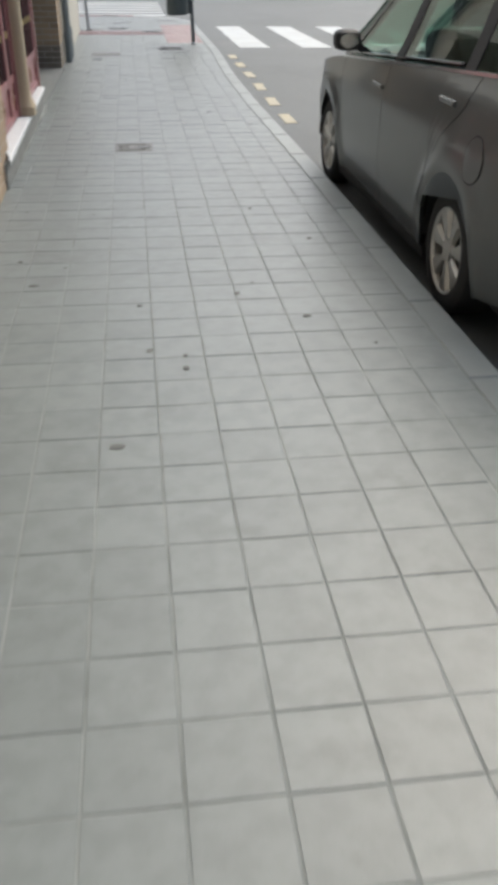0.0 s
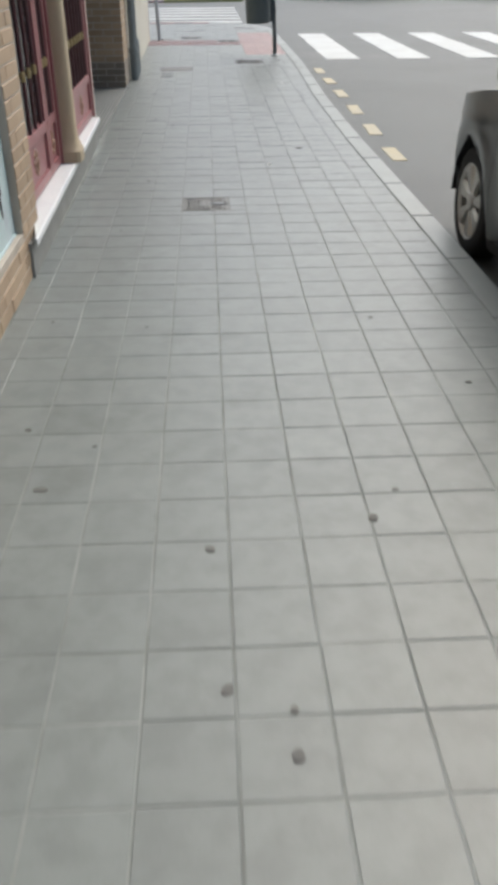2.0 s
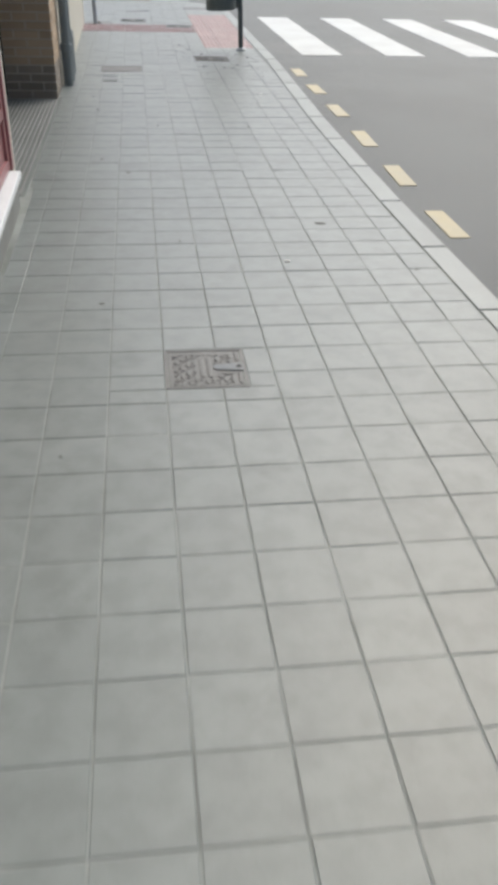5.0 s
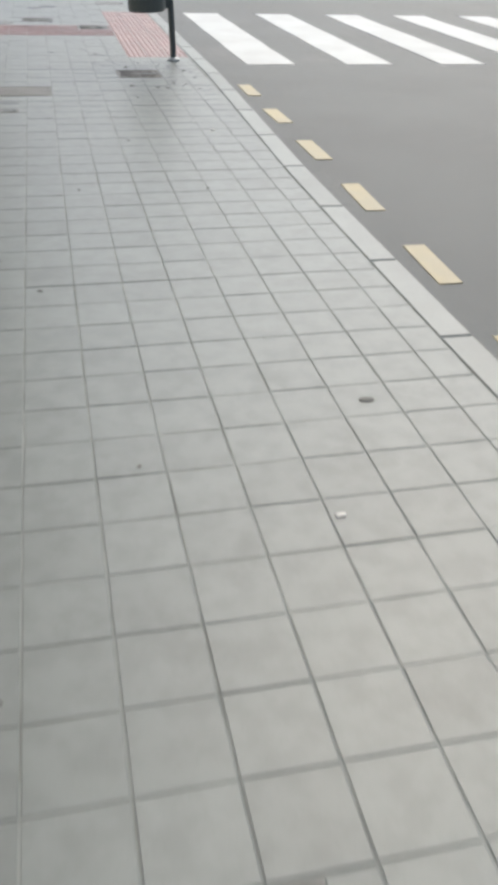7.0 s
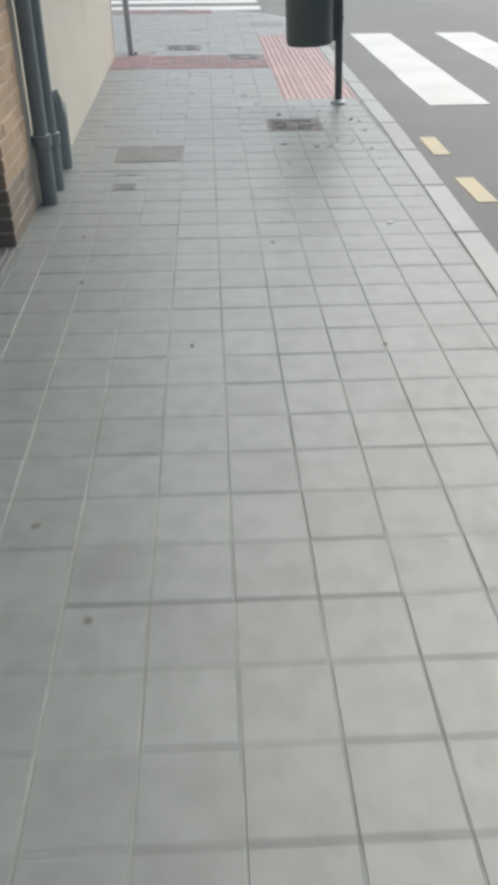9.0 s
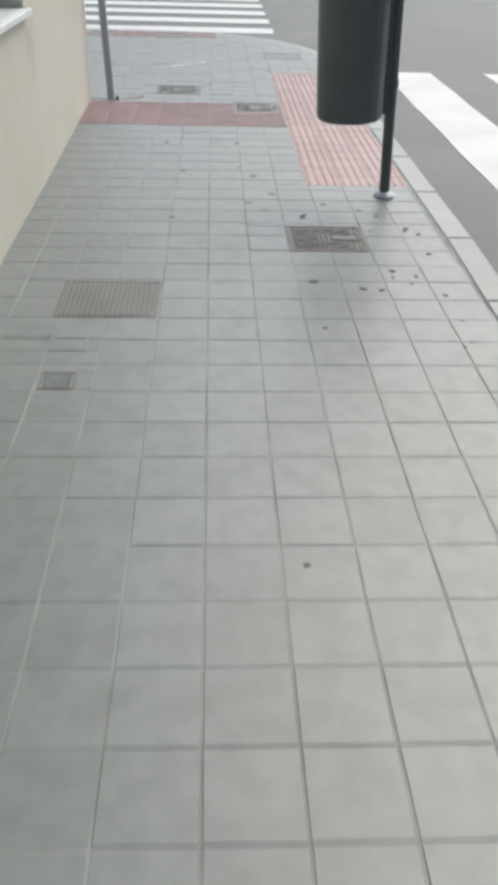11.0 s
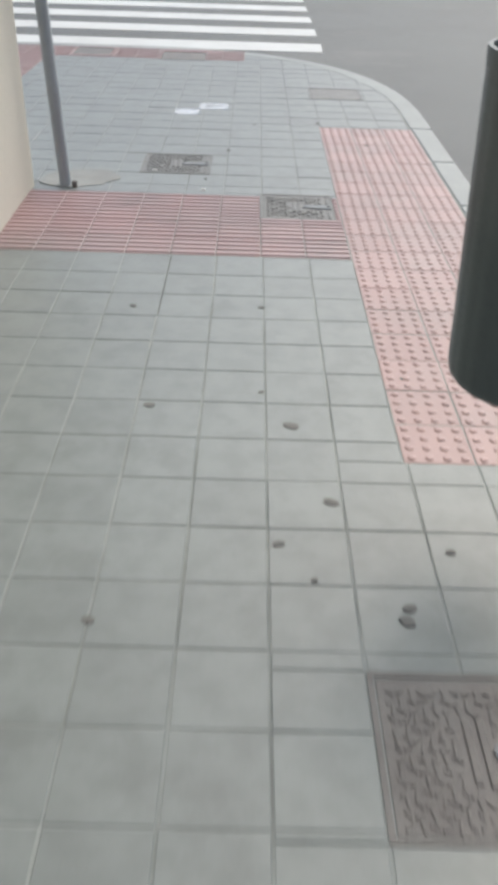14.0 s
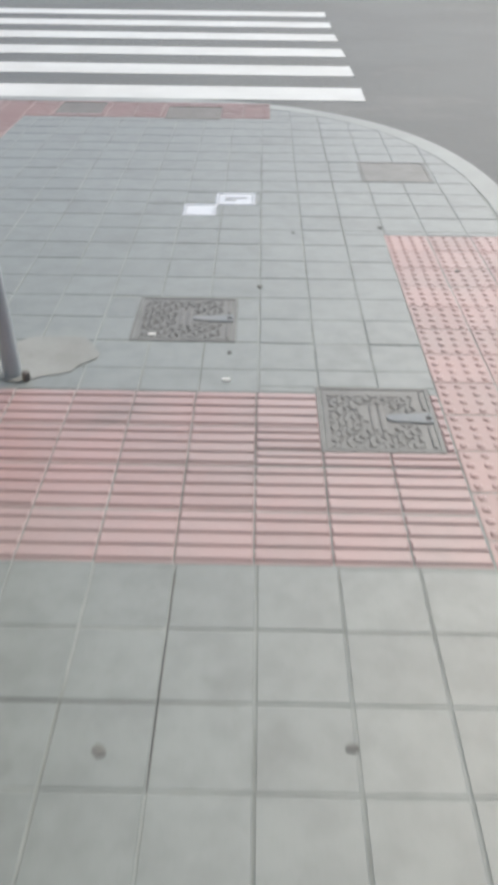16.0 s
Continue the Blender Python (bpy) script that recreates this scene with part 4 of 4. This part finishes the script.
def wheel(car, sx, yc, r):
    """Tyre, alloy rim with seven spokes, hub."""
    face = 0.865 * sx
    prof = ((0.185, -0.02), (0.205, -0.006), (0.26, 0.0), (0.288, -0.012), (0.30, -0.035), (0.30, -0.165), (0.285, -0.19), (0.2, -0.19))
    rows = [[(face + sx * d, yc + q * math.cos(a), r + q * math.sin(a)) for a in [2 * math.pi * k / 40 for k in range(40)]] for q, d in prof]
    w = part("wheel", Pieces().rings(rows, caps=False), M_TYRE, car, "black rubber tyre on a silver alloy rim", smooth=True)
    prof = ((0.186, -0.16), (0.186, -0.02), (0.20, -0.004), (0.206, -0.004), (0.206, -0.012), (0.195, -0.16))
    rows = [[(face + sx * d, yc + q * math.cos(a), r + q * math.sin(a)) for a in [2 * math.pi * k / 40 for k in range(40)]] for q, d in prof]
    part("rim", Pieces().rings(rows, caps=False), M_RIM, w, "silver alloy", smooth=True)
    sp = Pieces()
    for k in range(7):
        t = 2 * math.pi * k / 7 + 0.2
        u, v = (math.cos(t), math.sin(t)), (-math.sin(t), math.cos(t))
        rows = []
        for q, wd, d in ((0.03, 0.034, -0.02), (0.08, 0.05, -0.012), (0.14, 0.082, -0.010), (0.194, 0.13, -0.010)):
            rows.append([(face + sx * (d + dd), yc + u[0] * q + v[0] * s_, r + u[1] * q + v[1] * s_) for s_, dd in ((-wd / 2, -0.02), (-wd * 0.34, 0.0), (wd * 0.34, 0.0), (wd / 2, -0.02))])
        sp.rings(rows)
    part("spokes", sp, M_RIM, w, smooth=True)
    part("hub_cap", Pieces().tube([(face - sx * 0.03, yc, r), (face - sx * 0.008, yc, r), (face - sx * 0.002, yc, r)], [0.052, 0.046, 0.024], 20, 0), M_RIM, w, smooth=True)
    part("brake_disc", Pieces().tube([(face - sx * 0.10, yc, r), (face - sx * 0.085, yc, r)], [0.185, 0.185], 24, 0), M_BLACK, w)


CAR_X, CAR_Y = 2.385, 4.955
car = car_thing("parked_car", "dark grey metallic hatchback parked tight along the kerb")
car.location = (CAR_X, CAR_Y, -0.14)
for x, y, turn in ((5.2, 33.6, 90), (9.9, 33.4, 90)):
    far = copy_thing(car, pose(x, y, -0.04, 0, 0, turn))
    tagged(far, "dark grey parked car on the far side of the street")

# ---- far side and closing walls ----
solid("pavement_far", Pieces().box(-30, 34.8, -0.3, 40, 61.9, 0.05), M_KERB, "plain grey far pavement", "pavement", "structure")
solid("pavement_across", Pieces().prism([(-14, 31.0), (-1.2, 30.9), (-1.2, 34.79), (-14, 34.79)], -0.3, 0.02), M_REDS, "reddish pavement beyond the side street", "pavement", "structure")
solid("grass_verge", Pieces().prism([(-1.2, 30.9), (1.3, 31.3), (1.6, 34.79), (-1.2, 34.79)], -0.3, 0.03), M_GRASS, "short yellowish green grass verge across the street", "grass", "stuff")
solid("wall_across", Pieces().box(-40, 62, -0.3, 60, 62.5, 7.0), M_FACADE, "plain closing facade across the street", "wall", "structure")
solid("wall_opposite", Pieces().box(14.0, -14, -0.3, 14.5, 22.0, 9.0), M_FACADE, "plain closing facade on the opposite side", "wall", "structure")
solid("wall_behind", Pieces().box(-1.4, -14.5, -0.3, 14.0, -14.0, 9.0), M_FACADE, "plain closing facade far behind", "wall", "structure")
solid("roof_left", Pieces().box(-9.0, -8.0, 9.0, -0.78, 18.02, 9.2), M_FACADE, "plain flat roof of the row of houses", "roof", "structure")
solid("wall_left_back", Pieces().box(-9.0, -8.0, -0.3, -8.8, 17.6, 9.0), M_FACADE, "plain back wall of the row of houses", "wall", "structure")

# ---- gum and small litter ----
GUM = [(0.511, 3.581, 16), (0.787, 3.271, 18), (0.083, 2.975, 15), (-0.041, 2.235, 22), (-0.453, 3.771, 20),
       (0.049, 3.464, 14), (0.22, 2.8, 15), (0.806, 8.595, 24), (0.579, 13.999, 20), (0.792, 13.922, 17),
       (0.608, 14.894, 18), (0.376, 15.675, 22), (0.469, 15.311, 19), (-0.062, 15.772, 16), (0.326, 15.141, 15),
       (0.62, 14.933, 17), (-0.1, 14.875, 14), (-0.2, 16.483, 14), (0.29, 16.501, 12), (0.96, 14.133, 16),
       (1.02, 14.933, 15), (0.75, 15.126, 12)]


def gum(x, y, r, seed):
    rnd = random.Random(seed)
    a0, k = rnd.uniform(0, 6), rnd.uniform(0.65, 1.0)
    ring = []
    for i in range(14):
        a = 2 * math.pi * i / 14
        q = r * (1 + 0.16 * math.sin(2 * a + a0) + rnd.uniform(-0.08, 0.08))
        ring.append((x + q * math.cos(a), y + q * k * math.sin(a)))
    return solid("gum_spot", Pieces().prism(ring, -0.003, 0.0028), M_GUM, "flat dark trodden gum spot on the tiles", "gum spot", group="gum spots on the pavement")


for i, (x, y, r) in enumerate(GUM):
    gum(x, y, r / 1000, i)
extra = random.Random(21)
for i in range(30):
    y = extra.uniform(0.6, 19.5)
    gum(extra.uniform(-0.62, 1.15), y, extra.uniform(0.005, 0.012), 100 + i)
for i in range(14):
    gum(extra.uniform(0.85, 1.2), extra.uniform(13.3, 15.1), extra.uniform(0.006, 0.014), 200 + i)
for i, (x, y, r) in enumerate([(-0.01, 17.92, 40), (-0.30, 18.25, 15), (0.53, 8.02, 30), (0.98, 12.35, 70)]):
    solid("paper_scrap", Pieces().box(x - 0.014, y - 0.007, 0.0, x + 0.014, y + 0.007, 0.007, 0.002), M_PAPER, "tiny white paper scrap on the paving", "litter", group="paper scraps")

# ---- open joints between tiles ----
for x0, y0, x1, y1 in ((-0.3, 9.6985, 0.5, 9.7015), (-0.1, 9.0988, 0.7, 9.1008), (-0.10, 16.4, -0.0978, 16.99), (-0.5, 16.598, -0.1, 16.601), (0.70, 13.2, 0.7022, 13.8)):
    part("open_joint", Pieces().box(x0, y0, -0.02, x1, y1, -0.0012), M_PIT, pave, "dark open joint")

# ---- tiles: pieces of the pavement ----
random.seed(5)
GX, GY = 0.0016, 0.0011


def tile_mesh(w, h):
    return Pieces().box(-w / 2, -h / 2, -0.035, w / 2, h / 2, 0.0, 0.0027).mesh("tile", M_TILE)


TILE_MESH = {}
rest = Pieces()
COLS = [-14.1 + 0.2 * i for i in range(77)]
convex = [(kerb_x(19.68) - KERB_W - 0.004, -9.0)] + [(kerb_x(19.68) - KERB_W - 0.004, 19.6)] + corner(KERB_W + 0.004)[1:] + [(-15.0, NOSE[1] + NOSE[3] - KERB_W - 0.004)]
made = 0
for k in range(-36, 116):
    y0, y1 = row_y(k), row_y(k + 1)
    if y0 > 16.7 and y0 < 16.9:
        y1 = max(y1, RED_BAR[1])
    for x0 in COLS:
        x1 = x0 + 0.2
        left = WALL_X + 0.002 if y0 < 12.1 else -0.92 if y0 < 17.85 else -14.0
        if 9.1 < y0 < 12.1:
            left = -0.83
        a, b = max(x0, left), min(x1, min(kerb_x(y0), kerb_x(y1)) - KERB_W - 0.003)
        if b - a < 0.03 or y0 > 22.15:
            continue
        for cx0, cy0, cx1, cy1 in cut([(a, y0, b, y1)], HOLES + REDS):
            w, h = round(cx1 - cx0 - 2 * GX, 4), round(cy1 - cy0 - 2 * GY, 4)
            if w < 0.012 or h < 0.012:
                continue
            single = (2.5 < y0 < 7.9 or 12.3 < y0 < 14.4) and made < 300
            if single:
                key = (round(w, 3), round(h, 3))
                if key not in TILE_MESH:
                    TILE_MESH[key] = tile_mesh(*key)
                made += 1
                part("tile", TILE_MESH[key], M_TILE, pave, at=pose((cx0 + cx1) / 2, (cy0 + cy1) / 2, random.uniform(-0.0009, 0.0009), random.uniform(-0.22, 0.22), random.uniform(-0.22, 0.22), random.uniform(-0.25, 0.25)))
            else:
                j = lambda: random.uniform(-0.0009, 0.0009)
                ring = [(cx0 + GX + j(), cy0 + GY + j()), (cx1 - GX + j(), cy0 + GY + j()), (cx1 - GX + j(), cy1 - GY + j()), (cx0 + GX + j(), cy1 - GY + j())]
                if y1 > 19.5:
                    ring = clip(ring, convex)
                if len(ring) > 2:
                    dz = random.uniform(-0.0009, 0.0009)
                    rest.prism(ring, -0.035, dz, 0.0027, 0.0027)
tagged(part("tile_field", rest, M_TILES, pave, "more of the same grey tiles"), kind="stuff")


def tactile(rect, kind, step_x, step_y, single=True):
    """Red tactile tiles with bars along x or round studs."""
    x0, y0, x1, y1 = rect
    bulk = Pieces()
    ny, nx = round((y1 - y0) / step_y), round((x1 - x0) / step_x)
    sx, sy = (x1 - x0) / nx, (y1 - y0) / ny
    cache = {}
    for j in range(ny):
        for i in range(nx):
            for q in cut([(x0 + i * sx, y0 + j * sy, x0 + (i + 1) * sx, y0 + (j + 1) * sy)], HOLES):
                w, h = q[2] - q[0] - 0.002, q[3] - q[1] - 0.002
                mx, my = (q[0] + q[2]) / 2, (q[1] + q[3]) / 2
                if y1 > 22 and not single and mx > 0.1:
                    continue
                p = Pieces() if single else bulk
                ox, oy = (0, 0) if single else (mx, my)
                key = (round(w, 3), round(h, 3))
                if not single or key not in cache:
                    p.box(ox - w / 2, oy - h / 2, -0.035, ox + w / 2, oy + h / 2, 0.0, 0.003)
                    if kind == "bars":
                        n = max(1, round(h / 0.05))
                        for b in range(n):
                            yb = oy - h / 2 + h * (b + 0.5) / n
                            p.box(ox - w / 2 + 0.001, yb - 0.014, -0.001, ox + w / 2 - 0.001, yb + 0.014, 0.005, 0.004)
                    else:
                        n, m = max(1, round(w / 0.05)), max(1, round(h / 0.05))
                        for a in range(n):
                            for b in range(m):
                                xb, yb = ox - w / 2 + w * (a + 0.5) / n, oy - h / 2 + h * (b + 0.5) / m
                                p.tube([(xb, yb, -0.001), (xb, yb, 0.001), (xb, yb, 0.0042)], [0.014, 0.0135, 0.008], 8)
                    if single:
                        cache[key] = p.mesh("tactile_tile", M_REDBAR if kind == "bars" else M_RED)
                if single:
                    part("tactile_tile", cache[key], M_RED, pave, at=pose(mx, my, random.uniform(-0.001, 0.001), random.uniform(-0.2, 0.2), random.uniform(-0.2, 0.2), 0))
    if not single:
        tagged(part("tactile_field", bulk, M_REDS, pave, "red ribbed tactile tiles"), kind="stuff")


tactile(RED_BAR, "bars", 0.2, 0.21)
tactile(RED_DOT, "studs", 0.185, 0.2)
tactile(RED_FAR, "bars", 0.2, 0.19, False)
tactile(RED_LEG, "bars", 0.2, 0.2, False)
